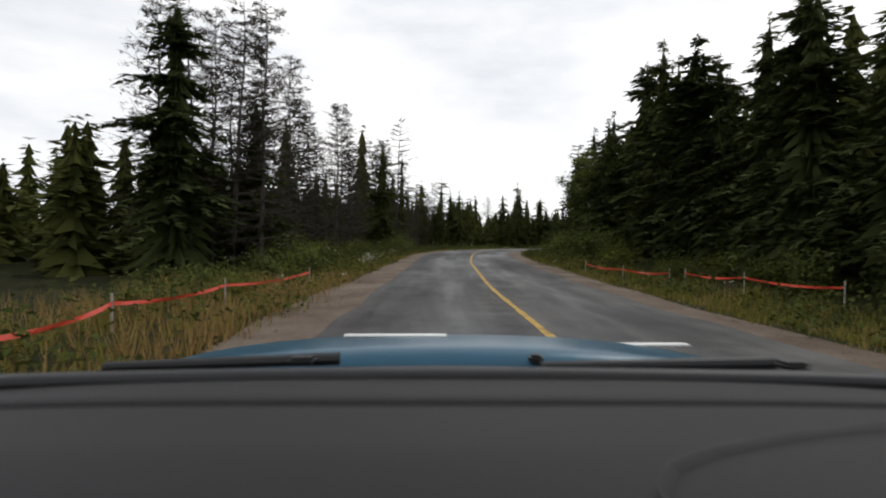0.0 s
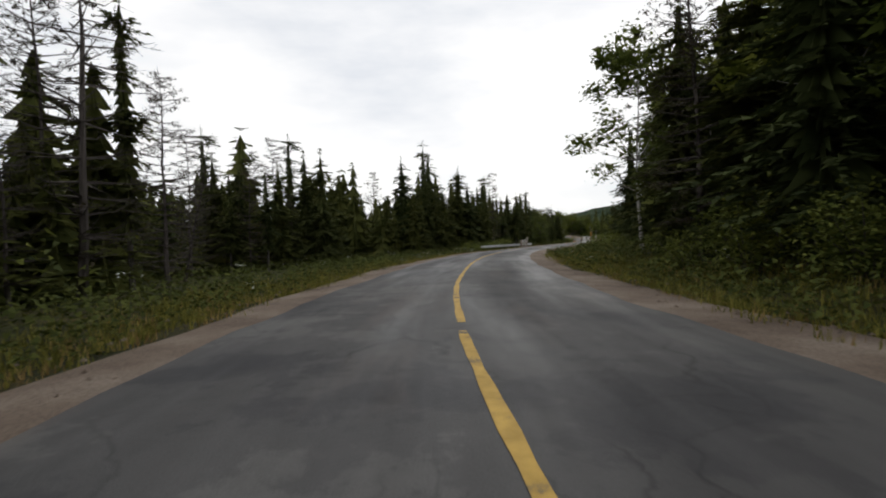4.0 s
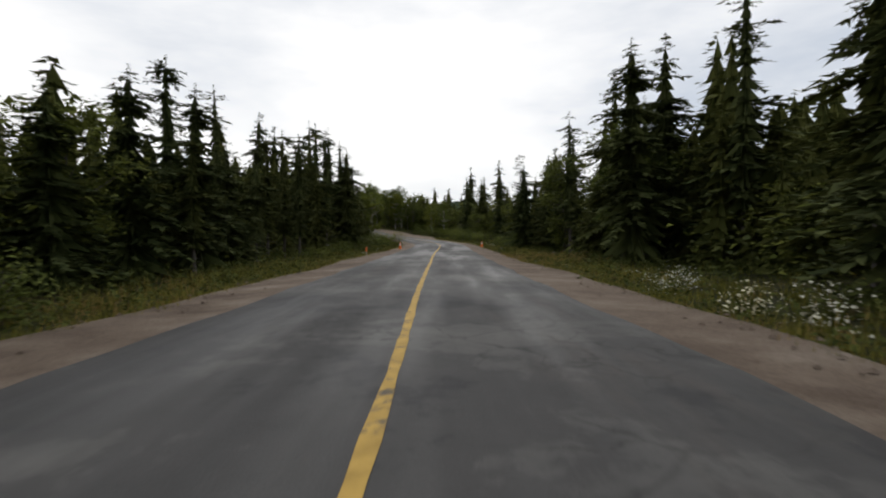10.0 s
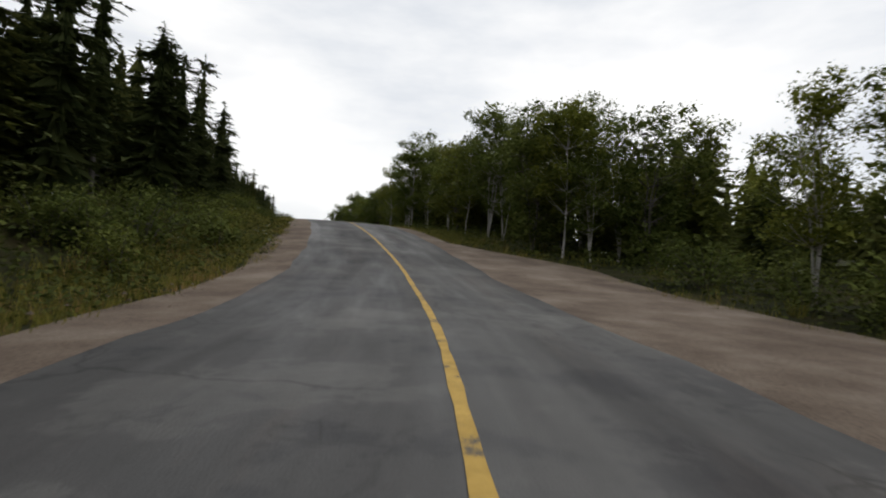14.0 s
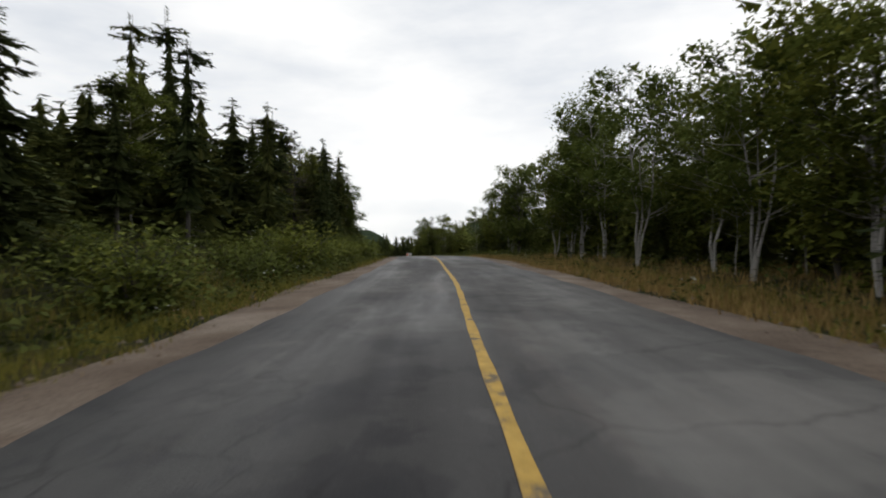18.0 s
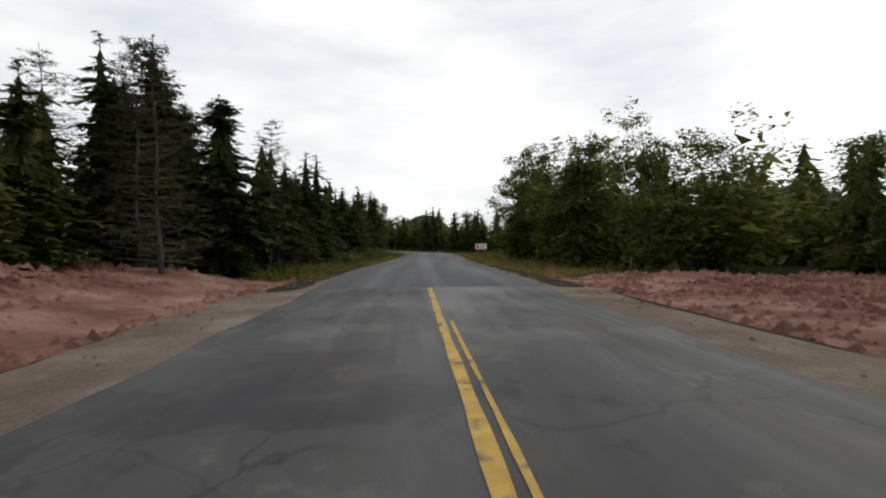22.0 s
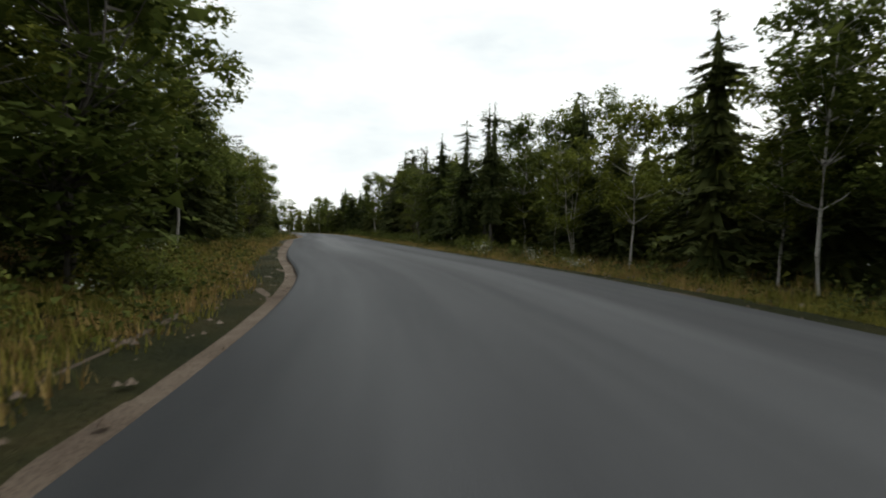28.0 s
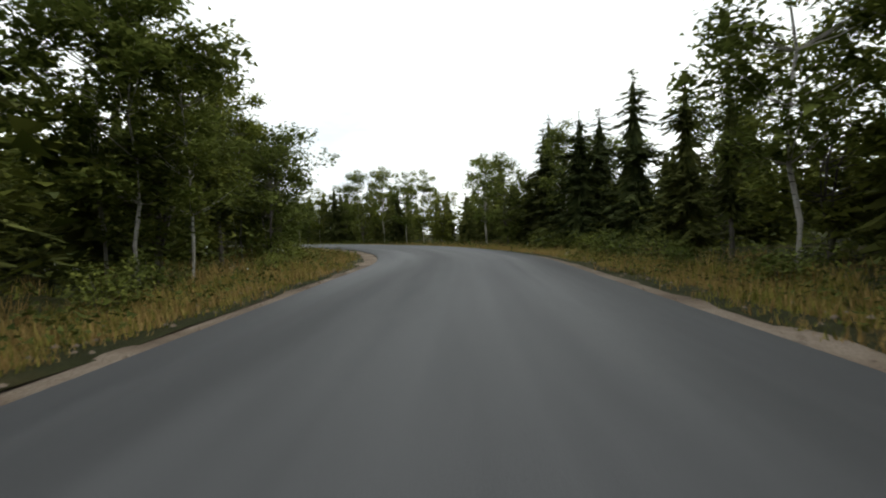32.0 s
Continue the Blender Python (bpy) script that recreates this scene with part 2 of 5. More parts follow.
def old_asphalt():
    """UV runs in metres, across and along the road."""
    m = Mat("worn_asphalt", 0.75, 0, 0.35, True)
    flat = m.co
    grit = m.ramp(m.noise(80.0, 3.0), [(0.3, (0.72, 0.72, 0.72)), (0.7, (1.25, 1.25, 1.25))])
    patch = m.ramp(m.noise(0.33, 7.0, 0.68), [(0.36, (0.022, 0.022, 0.024)), (0.44, (0.032, 0.031, 0.032)), (0.455, (0.044, 0.043, 0.042)), (0.55, (0.051, 0.049, 0.048)), (0.565, (0.068, 0.066, 0.063)), (0.66, (0.088, 0.084, 0.08))])
    c = m.mix(0.8, patch, grit, "MULTIPLY")
    wheel = m.ramp(m.noise(1.0, 4.0, 0.6, (0.85, 0.035, 1.0)), [(0.38, (0.72, 0.72, 0.73)), (0.62, (1.3, 1.3, 1.29))])
    c = m.mix(0.55, c, wheel, "MULTIPLY")
    m.co = warped(m, 0.55, 0.9)
    crack = m.ramp(m.cells(0.3), [(0.0, (0.4, 0.4, 0.4)), (0.01, (1, 1, 1))])
    fine = m.ramp(m.cells(1.3), [(0.0, (0.45, 0.45, 0.45)), (0.03, (1, 1, 1))])
    blot = m.ramp(m.cells(0.21, "F1", (1.0, 0.45, 1.0)), [(0.2, (0.72, 0.72, 0.72)), (0.24, (1, 1, 1))])
    m.co = flat
    keep = m.ramp(m.noise(0.12, 3.0), [(0.5, (1, 1, 1)), (0.56, (0, 0, 0))])
    keep2 = m.ramp(m.noise(0.2, 3.0), [(0.4, (1, 1, 1)), (0.45, (0, 0, 0))])
    c = m.mix(1.0, c, m.mix(keep, crack, (1.0, 1.0, 1.0)), "MULTIPLY")
    c = m.mix(1.0, c, m.mix(keep2, (1.0, 1.0, 1.0), fine), "MULTIPLY")
    c = m.mix(0.8, c, blot, "MULTIPLY")
    dust = m.ramp(m.noise(0.7, 6.0, 0.7, (1.0, 0.2, 1.0)), [(0.54, (0, 0, 0)), (0.8, (0.6, 0.6, 0.6))])
    m.color(m.mix(dust, c, (0.095, 0.076, 0.064)))
    m.rough(m.ramp(m.noise(0.5, 4.0, 0.6, (1.0, 0.12, 1.0)), [(0.38, (0.5, 0.5, 0.5)), (0.62, (0.88, 0.88, 0.88))]))
    return m.bump(m.noise(45.0, 5.0), 0.6, 0.012).m


def new_asphalt():
    m = Mat("fresh_asphalt", 0.7, 0, 0.3, True)
    grit = m.ramp(m.noise(100.0, 3.0), [(0.3, (0.7, 0.7, 0.7)), (0.7, (1.3, 1.3, 1.3))])
    patch = m.ramp(m.noise(0.5, 6.0, 0.6, (1.0, 0.1, 1.0)), [(0.35, (0.034, 0.035, 0.038)), (0.65, (0.058, 0.059, 0.063))])
    wheel = m.ramp(m.noise(0.9, 3.0, 0.5, (0.8, 0.02, 1.0)), [(0.4, (0.85, 0.85, 0.86)), (0.62, (1.2, 1.2, 1.2))])
    c = m.mix(0.8, m.mix(0.8, patch, grit, "MULTIPLY"), wheel, "MULTIPLY")
    m.color(c)
    m.rough(m.ramp(m.noise(0.8, 3.0, 0.5, (0.8, 0.03, 1.0)), [(0.35, (0.58, 0.58, 0.58)), (0.65, (0.78, 0.78, 0.78))]))
    return m.bump(m.noise(80.0, 4.0), 0.5, 0.007).m


def gravel(name, a, b, c3):
    m = Mat(name, 0.95, 0, 0.15)
    big = m.ramp(m.noise(0.6, 5.0, 0.6), [(0.3, a), (0.5, b), (0.72, c3)])
    fine = m.ramp(m.cells(26.0, "F1"), [(0.1, (0.6, 0.6, 0.6)), (0.6, (1.25, 1.25, 1.25))])
    m.color(m.mix(0.75, big, fine, "MULTIPLY"))
    return m.bump(m.noise(28.0, 6.0, 0.7), 0.9, 0.04).m


def soil():
    m = Mat("moss_and_grass_ground", 0.95, 0, 0.1)
    c = m.ramp(m.noise(0.35, 6.0, 0.65), [(0.3, (0.02, 0.024, 0.01)), (0.5, (0.038, 0.04, 0.016)), (0.62, (0.062, 0.053, 0.023)), (0.75, (0.1, 0.07, 0.034))])
    m.color(m.mix(0.7, c, m.ramp(m.noise(14.0, 5.0, 0.7), [(0.3, (0.5, 0.5, 0.5)), (0.7, (1.35, 1.35, 1.3))]), "MULTIPLY"))
    return m.bump(m.noise(9.0, 6.0, 0.7), 1.0, 0.15).m


def bark(name, a, b, marks=None):
    m = Mat(name, 0.9, 0, 0.15)
    c = m.ramp(m.noise(7.0, 5.0, 0.6, (1.0, 1.0, 0.18)), [(0.35, a), (0.65, b)])
    if marks:
        c = m.mix(m.ramp(m.noise(4.0, 4.0, 0.6, (0.6, 0.6, 4.0)), [(0.58, (0, 0, 0)), (0.66, (1, 1, 1))]), c, marks)
    m.color(c)
    return m.bump(m.noise(12.0, 4.0, 0.6, (1.0, 1.0, 0.3)), 0.6, 0.02).m


def plain(name, c, rough=0.6, metal=0.0, vary=0.2, scale=6.0, spec=0.4):
    m = Mat(name, rough, metal, spec)
    lo, hi = tuple(v * (1 - vary) for v in c), tuple(v * (1 + vary) for v in c)
    m.color(m.ramp(m.noise(scale, 5.0, 0.6), [(0.3, lo), (0.7, hi)]))
    return m.bump(m.noise(scale * 6, 3.0), 0.15, 0.004).m


def worn_paint():
    m = Mat("worn_yellow_paint", 0.75, 0, 0.3)
    c = m.ramp(m.noise(5.0, 5.0, 0.6), [(0.3, (0.32, 0.2, 0.04)), (0.7, (0.5, 0.32, 0.07))])
    c = m.mix(m.ramp(m.noise(2.2, 8.0, 0.75), [(0.55, (0, 0, 0)), (0.62, (0.9, 0.9, 0.9))]), c, (0.07, 0.065, 0.06))
    m.color(c)
    return m.bump(m.noise(45.0, 5.0), 0.5, 0.01).m


M = {
    "spruce": foliage("spruce_needles", (0.036, 0.047, 0.018), (0.108, 0.122, 0.045), None, 0.95, 0.2),
    "larch": foliage("thin_larch_needles", (0.035, 0.034, 0.02), (0.075, 0.06, 0.035), None, 0.8, 0.15),
    "birch": foliage("birch_leaves", (0.062, 0.084, 0.018), (0.18, 0.205, 0.052), None, 0.9, 0.35),
    "autumn": foliage("yellowing_leaves", (0.09, 0.08, 0.016), (0.22, 0.15, 0.028), None, 0.6, 0.3),
    "alder": foliage("alder_leaves", (0.06, 0.078, 0.018), (0.175, 0.195, 0.05), None, 0.9, 0.32),
    "weed": foliage("weed_leaves", (0.04, 0.05, 0.013), (0.13, 0.135, 0.036), None, 0.95, 0.25),
    "grass": foliage("verge_grass_blades", (0.066, 0.074, 0.018), (0.23, 0.212, 0.056), None, 0.9, 0.25),
    "dry": foliage("dry_grass_blades", (0.19, 0.118, 0.043), (0.42, 0.28, 0.113), None, 0.85, 0.25),
    "flower": foliage("white_flower_heads", (0.42, 0.43, 0.38), (0.7, 0.7, 0.64), None, 0.8, 0.2),
    "spruce_bark": bark("grey_spruce_bark", (0.055, 0.048, 0.042), (0.13, 0.118, 0.105)),
    "birch_bark": bark("white_birch_bark", (0.24, 0.22, 0.2), (0.42, 0.4, 0.37), (0.05, 0.045, 0.04)),
    "dead": bark("bare_grey_twigs", (0.045, 0.037, 0.033), (0.11, 0.095, 0.085)),
    "old": old_asphalt(),
    "new": new_asphalt(),
    "shoulder": gravel("tan_gravel", (0.095, 0.07, 0.053), (0.15, 0.115, 0.088), (0.22, 0.18, 0.145)),
    "earth": gravel("grey_brown_earth", (0.045, 0.045, 0.022), (0.1, 0.085, 0.055), (0.18, 0.145, 0.105)),
    "patch": plain("bluish_asphalt_patch", (0.05, 0.056, 0.06), 0.7, 0, 0.35, 1.2),
    "heap": gravel("red_crushed_rock", (0.09, 0.042, 0.031), (0.185, 0.092, 0.068), (0.32, 0.19, 0.15)),
    "soil": soil(),
    "yellow": worn_paint(),
    "galv": plain("galvanised_steel", (0.5, 0.52, 0.53), 0.42, 0.75, 0.18, 3.0),
    "post": plain("weathered_post_wood", (0.34, 0.31, 0.27), 0.9, 0, 0.25, 9.0),
    "concrete": plain("stained_concrete", (0.2, 0.168, 0.135), 0.9, 0, 0.35, 3.0),
    "amber": plain("amber_sign_paint", (0.8, 0.33, 0.03), 0.5, 0, 0.12),
    "orange": plain("orange_plastic", (0.75, 0.17, 0.03), 0.5, 0, 0.12),
    "tan": plain("pale_orange_wood", (0.52, 0.33, 0.16), 0.8, 0, 0.2),
    "tape": plain("red_barrier_tape", (0.72, 0.08, 0.045), 0.45, 0, 0.1),
    "lemon": plain("yellow_board", (0.75, 0.55, 0.04), 0.5, 0, 0.1),
    "black": plain("black_stripe_paint", (0.018, 0.018, 0.018), 0.5, 0, 0.2),
    "white": plain("white_board_paint", (0.72, 0.72, 0.69), 0.6, 0, 0.1),
    "redwood": plain("red_brown_stain", (0.3, 0.07, 0.05), 0.8, 0, 0.2),
    "stone": plain("grey_granite", (0.3, 0.28, 0.26), 0.9, 0, 0.35, 4.0),
    "farwood": None,
    "dash": plain("dark_grey_dash_plastic", (0.0085, 0.0078, 0.0085), 0.75, 0, 0.12, 30.0),
    "rubber": plain("black_rubber", (0.012, 0.012, 0.013), 0.55, 0, 0.2),
    "paint": plain("blue_car_paint", (0.008, 0.07, 0.12), 0.3, 0.1, 0.1),
}


def far_woods():
    m = Mat("distant_conifer_woods", 0.95, 0, 0.05)
    c = m.ramp(m.noise(0.05, 6.0, 0.7), [(0.35, (0.02, 0.034, 0.02)), (0.65, (0.05, 0.068, 0.036))])
    m.color(m.mix(0.8, c, m.ramp(m.noise(0.5, 4.0, 0.7), [(0.3, (0.5, 0.55, 0.6)), (0.7, (1.3, 1.3, 1.25))]), "MULTIPLY"))
    return m.bump(m.cells(0.22, "F1"), 1.0, 4.0).m


M["farwood"] = far_woods()

# ---- the road's line, by stretches of points nine metres apart; distances along it count from START ----
LINE_A = [(19.5, 18.5, 0.48), (19.3, 27.5, 0.41), (19.2, 36.4, 0.34), (19.0, 45.4, 0.27), (18.9, 54.4, 0.20), (18.7, 63.4, 0.13), (18.6, 72.4, 0.06), (18.5, 81.4, -0.01), (18.3, 90.4, -0.08), (18.2, 99.4, -0.13), (18.3, 108.4, -0.07), (18.4, 117.4, 0.07), (18.9, 126.4, 0.16), (20.2, 135.3, 0.22), (22.1, 144.1, 0.23), (24.7, 152.7, 0.19), (27.6, 161.2, 0.16), (30.9, 169.6, 0.12), (34.6, 177.8, 0.07), (38.7, 185.8, 0.02)]
LINE_B = [(43.2, 193.6, -0.05), (48.0, 201.2, -0.14), (52.9, 208.8, -0.20), (57.8, 216.4, -0.25), (62.5, 224.0, -0.30), (67.2, 231.7, -0.37), (72.0, 239.3, -0.45), (75.7, 245.3, -0.52), (81.5, 254.6, -0.62), (86.3, 262.2, -0.70), (91.1, 269.8, -0.76), (96.0, 277.4, -0.82), (100.9, 285.0, -0.87), (105.8, 292.5, -0.91), (110.8, 300.0, -0.95), (115.8, 307.5, -0.94), (120.6, 315.1, -0.89), (124.8, 323.0, -0.80), (128.2, 331.4, -0.64), (130.8, 340.0, -0.41)]
LINE_C = [(132.3, 348.9, -0.08), (132.9, 357.8, 0.43), (132.9, 366.8, 1.48), (132.4, 375.8, 2.73), (131.5, 384.8, 3.84), (130.3, 393.7, 4.54), (129.1, 402.6, 4.92), (128.2, 411.6, 5.20), (127.6, 420.5, 5.47), (127.0, 429.5, 5.72), (126.2, 438.5, 5.95), (125.2, 447.4, 6.16), (124.2, 456.4, 6.36), (123.0, 465.3, 6.52), (121.8, 474.2, 6.66), (120.5, 483.1, 6.75), (119.0, 492.0, 6.79), (117.0, 500.8, 6.77), (114.9, 509.5, 6.71), (112.6, 518.2, 6.63)]
LINE_D = [(110.3, 526.9, 6.54), (108.0, 535.6, 6.44), (105.5, 544.3, 6.33), (103.1, 552.9, 6.20), (100.7, 561.6, 6.05), (98.5, 570.4, 5.88), (96.4, 579.1, 5.69), (94.2, 587.8, 5.52), (92.2, 596.6, 5.39), (90.2, 605.4, 5.27), (88.0, 614.1, 5.15), (85.5, 622.7, 5.01), (82.1, 631.1, 4.89), (77.6, 638.9, 4.81), (71.5, 645.5, 4.80), (64.6, 651.2, 4.85), (57.0, 656.1, 4.94), (48.8, 659.8, 5.06), (40.7, 663.7, 5.14)]
LINE_E = [(32.7, 667.8, 5.20), (24.7, 671.9, 5.25), (16.9, 676.4, 5.32), (8.9, 680.6, 5.40), (0.8, 684.4, 5.49), (-7.3, 688.3, 5.53), (-15.5, 692.1, 5.56), (-24.1, 694.5, 5.60), (-33.1, 695.4, 5.64), (-42.1, 694.8, 5.67), (-50.8, 692.7, 5.71), (-59.1, 689.1, 5.74), (-66.6, 684.2, 5.78), (-73.2, 678.1, 5.82), (-79.9, 672.1, 5.85), (-86.8, 666.3, 5.89), (-93.7, 660.5, 5.92), (-100.8, 655.0, 5.96), (-107.9, 649.5, 6.00)]
KNOTS = np.array(LINE_A + LINE_B + LINE_C + LINE_D + LINE_E)


def glide(pts, steps):
    rows = []
    for i in range(len(pts) - 1):
        a, b, c, d = pts[max(i - 1, 0)], pts[i], pts[i + 1], pts[min(i + 2, len(pts) - 1)]
        for j in range(steps):
            u = j / steps
            rows.append(0.5 * (2 * b + (c - a) * u + (2 * a - 5 * b + 4 * c - d) * u * u + (3 * b - a - 3 * c + d) * u**3))
    return np.array(rows + [pts[-1]])


ROAD = glide(KNOTS, 9)
START = 99.0
ALONG = START + np.r_[0, np.cumsum(np.hypot(*np.diff(ROAD[:, :2], axis=0).T))]
AHEAD = np.gradient(ROAD[:, :2], axis=0)
AHEAD /= np.linalg.norm(AHEAD, axis=1)[:, None]
END = float(ALONG[-1])


def on_line(s):
    """The road's middle and its direction at s metres along."""
    s = np.asarray(s, float)
    p = np.stack([np.interp(s, ALONG, ROAD[:, k]) for k in range(3)], -1)
    a = np.stack([np.interp(s, ALONG, AHEAD[:, k]) for k in range(2)], -1)
    return p, a / np.linalg.norm(a, axis=-1, keepdims=True)


def beside(s, d, up=0.0):
    """The place d metres to the right of the road's middle (left: negative), up over the road there."""
    p, a = on_line(s)
    d, up = np.asarray(d, float), np.asarray(up, float)
    return np.stack([p[..., 0] + a[..., 1] * d, p[..., 1] - a[..., 0] * d, p[..., 2] + up], -1)


def heading(s):
    """The turn about z of a thing that faces along the road, in degrees."""
    a = on_line(s)[1]
    return math.degrees(math.atan2(-a[0], a[1]))


def ease(a, b, x):
    u = np.clip((x - a) / (b - a), 0, 1)
    return u * u * (3 - 2 * u)


BANK_L = ((88, -0.6), (165.7, -0.6), (181.7, -0.4), (211.7, -0.3), (268.8, -0.5), (302.1, -1.6), (322.4, -1.6), (340, -0.4), (400, 0.3), (440, 0.9), (480, 2.2), (530, 3.0), (580, 2.2), (608, 1.0), (625, 1.9), (650, 1.7), (664, 0.6), (700, 0.3), (760, 0.6), (850, 0.3), (960, 0.3))
BANK_R = ((88, 0.2), (165.7, 0.2), (191.7, 0.8), (206.7, 1.6), (216.8, 2.4), (230.6, 2.0), (250, 0.9), (270.4, 0.9), (293.4, 0.3), (311.2, -1.4), (326.3, -1.4), (345, 0.0), (420, 0.1), (450, 0.3), (520, 0.3), (600, 0.1), (640, -0.2), (720, -0.2), (770, 0.2), (850, 0.2), (960, 0.2))
SHOULDER = ((88, 1.2), (261, 1.3), (285, 1.9), (420, 1.8), (450, 1.5), (500, 1.3), (600, 1.2), (622, 1.2), (632, 1.6), (668, 1.6), (680, 1.15), (732, 1.15), (748, 1.5), (788, 1.5), (806, 1.15), (960, 1.1))
WIDTH = ((88, 3.3), (655, 3.3), (664, 3.5), (722, 3.55), (740, 3.8), (765, 3.9), (820, 3.85), (832, 3.4), (960, 3.5))


def table(rows, s):
    return np.interp(s, [r[0] for r in rows], [r[1] for r in rows])


def wavy(s, k, seed):
    return np.sin(s * k + seed) * 0.5 + np.sin(s * k * 2.3 + seed * 1.7) * 0.3 + np.sin(s * k * 5.1 + seed * 0.6) * 0.2


def relief(s, d):
    """The ground's height against the road, s along and d to the right."""
    s, d = np.asarray(s, float), np.asarray(d, float)
    a, bank = np.abs(d), np.where(d < 0, table(BANK_L, s), table(BANK_R, s))
    edge = table(WIDTH, s)
    flat = -0.10 - 0.25 * ease(edge + 1.2, edge + 3.2, a)
    rise = bank * ease(edge + 2.6, edge + 12.0, a) + bank * 0.02 * np.clip(a - 16, 0, 60)
    bumps = 0.16 * wavy(s, 0.31, 1.0) * wavy(d, 0.55, 2.0) * ease(edge + 1.6, edge + 5.0, a)
    return flat + rise + bumps


def make(name, verts, faces, material, parent=None, label="", smooth=False):
    me = bpy.data.meshes.new(name)
    me.from_pydata([tuple(v) for v in verts], [], [tuple(f) for f in faces])
    for m in material if isinstance(material, (list, tuple)) else (material,):
        me.materials.append(m)
    if smooth:
        me.polygons.foreach_set("use_smooth", [True] * len(me.polygons))
    me.update()
    ob = new(name, me)
    ob.parent = parent
    return tagged(ob, label) if label else ob


def strip(name, ss, offsets, heights, material, **more):
    """A band that follows the road: at each s a row of offsets and heights."""
    rows = len(offsets[0])
    verts = np.concatenate([beside(np.full(rows, s), o, h) for s, o, h in zip(ss, offsets, heights)])
    faces = [(i * rows + j, i * rows + j + 1, (i + 1) * rows + j + 1, (i + 1) * rows + j) for i in range(len(ss) - 1) for j in range(rows - 1)]
    ob = make(name, verts, faces, material, smooth=True, **more)
    at = np.array([(o[j], s) for s, o in zip(ss, offsets) for j in range(rows)])
    corner = np.zeros(len(ob.data.loops), int)
    ob.data.loops.foreach_get("vertex_index", corner)
    ob.data.uv_layers.new(name="across_and_along").data.foreach_set("uv", at[corner].ravel())
    return ob


def box_bm(sx, sy, sz, bevel=0.0, at=(0, 0, 0), bm=None, turn=None):
    bm = bm or bmesh.new()
    m = Matrix.Translation(at) @ (turn or Matrix.Identity(4)) @ Matrix.Diagonal((sx, sy, sz, 1))
    got = bmesh.ops.create_cube(bm, size=1.0, matrix=m)
    if bevel:
        edges = list({e for v in got["verts"] for e in v.link_edges})
        bmesh.ops.bevel(bm, geom=edges, offset=bevel, segments=2, affect="EDGES", clamp_overlap=True)
    return bm


def rod_bm(a, b, r0, r1=None, sides=8, bm=None):
    bm = bm or bmesh.new()
    a, b = Vector(a), Vector(b)
    m = Matrix.Translation((a + b) / 2) @ (b - a).to_track_quat("Z", "Y").to_matrix().to_4x4()
    bmesh.ops.create_cone(bm, cap_ends=True, segments=sides, radius1=r0, radius2=r0 if r1 is None else r1, depth=(b - a).length, matrix=m)
    return bm


def part(name, bm, material, parent, label=""):
    me = bpy.data.meshes.new(name)
    bm.to_mesh(me)
    bm.free()
    me.materials.append(material)
    ob = new(name, me)
    ob.parent = parent
    return tagged(ob, label) if label else ob


def thing(name, m, label, category, group="", kind=""):
    ob = new(name)
    ob.empty_display_size = 0.2
    ob.matrix_basis = m
    return tagged(ob, label, category, group, kind)


def stand(s, d, turn=0.0, up=0.0, size=1.0):
    """A pose on the ground beside the road, facing along it."""
    x, y, z = beside(s, d, relief(s, d) + up)
    return pose(x, y, z, 0, 0, heading(s) + turn) @ Matrix.Diagonal((size, size, size, 1))


# ---- ground, verges, gravel shoulders, asphalt, line ----
def axis(lo, hi, step, out):
    mid = np.arange(lo, hi + step, step)
    far = np.cumsum(step * 1.25 ** np.arange(1, 26))
    far = far[far < out]
    return np.r_[lo - far[::-1], mid, mid[-1] + far]


gx, gy = axis(-90.0, 200.0, 2.5, 3200.0), axis(-110.0, 760.0, 2.5, 3200.0)
GX, GY = np.meshgrid(gx, gy, indexing="ij")
flat_xy = np.stack([GX.ravel(), GY.ravel()], -1)
sparse = slice(0, len(ROAD), 3)
near = np.concatenate([((chunk[:, None, :] - ROAD[None, sparse, :2]) ** 2).sum(-1).argmin(1) for chunk in np.array_split(flat_xy, 60)]) * 3
away = flat_xy - ROAD[near, :2]
gd = away[:, 0] * AHEAD[near, 1] - away[:, 1] * AHEAD[near, 0]
ga = np.hypot(*away.T)
gs = ALONG[near]
gz = ROAD[near, 2] + relief(gs, np.sign(gd) * np.minimum(ga, 40.0)) - 0.9 * (1 - ease(12.5, 15.5, ga))
gz = gz * (1 - ease(80, 400, ga)) + (-3.0) * ease(80, 400, ga)
ny = len(gy)
gf = [(i * ny + j, (i + 1) * ny + j, (i + 1) * ny + j + 1, i * ny + j + 1) for i in range(len(gx) - 1) for j in range(ny - 1)]
tagged(make("ground", np.c_[flat_xy, gz], gf, M["soil"], smooth=True), "mossy forest ground with grass and low plants", "ground", kind="structure")

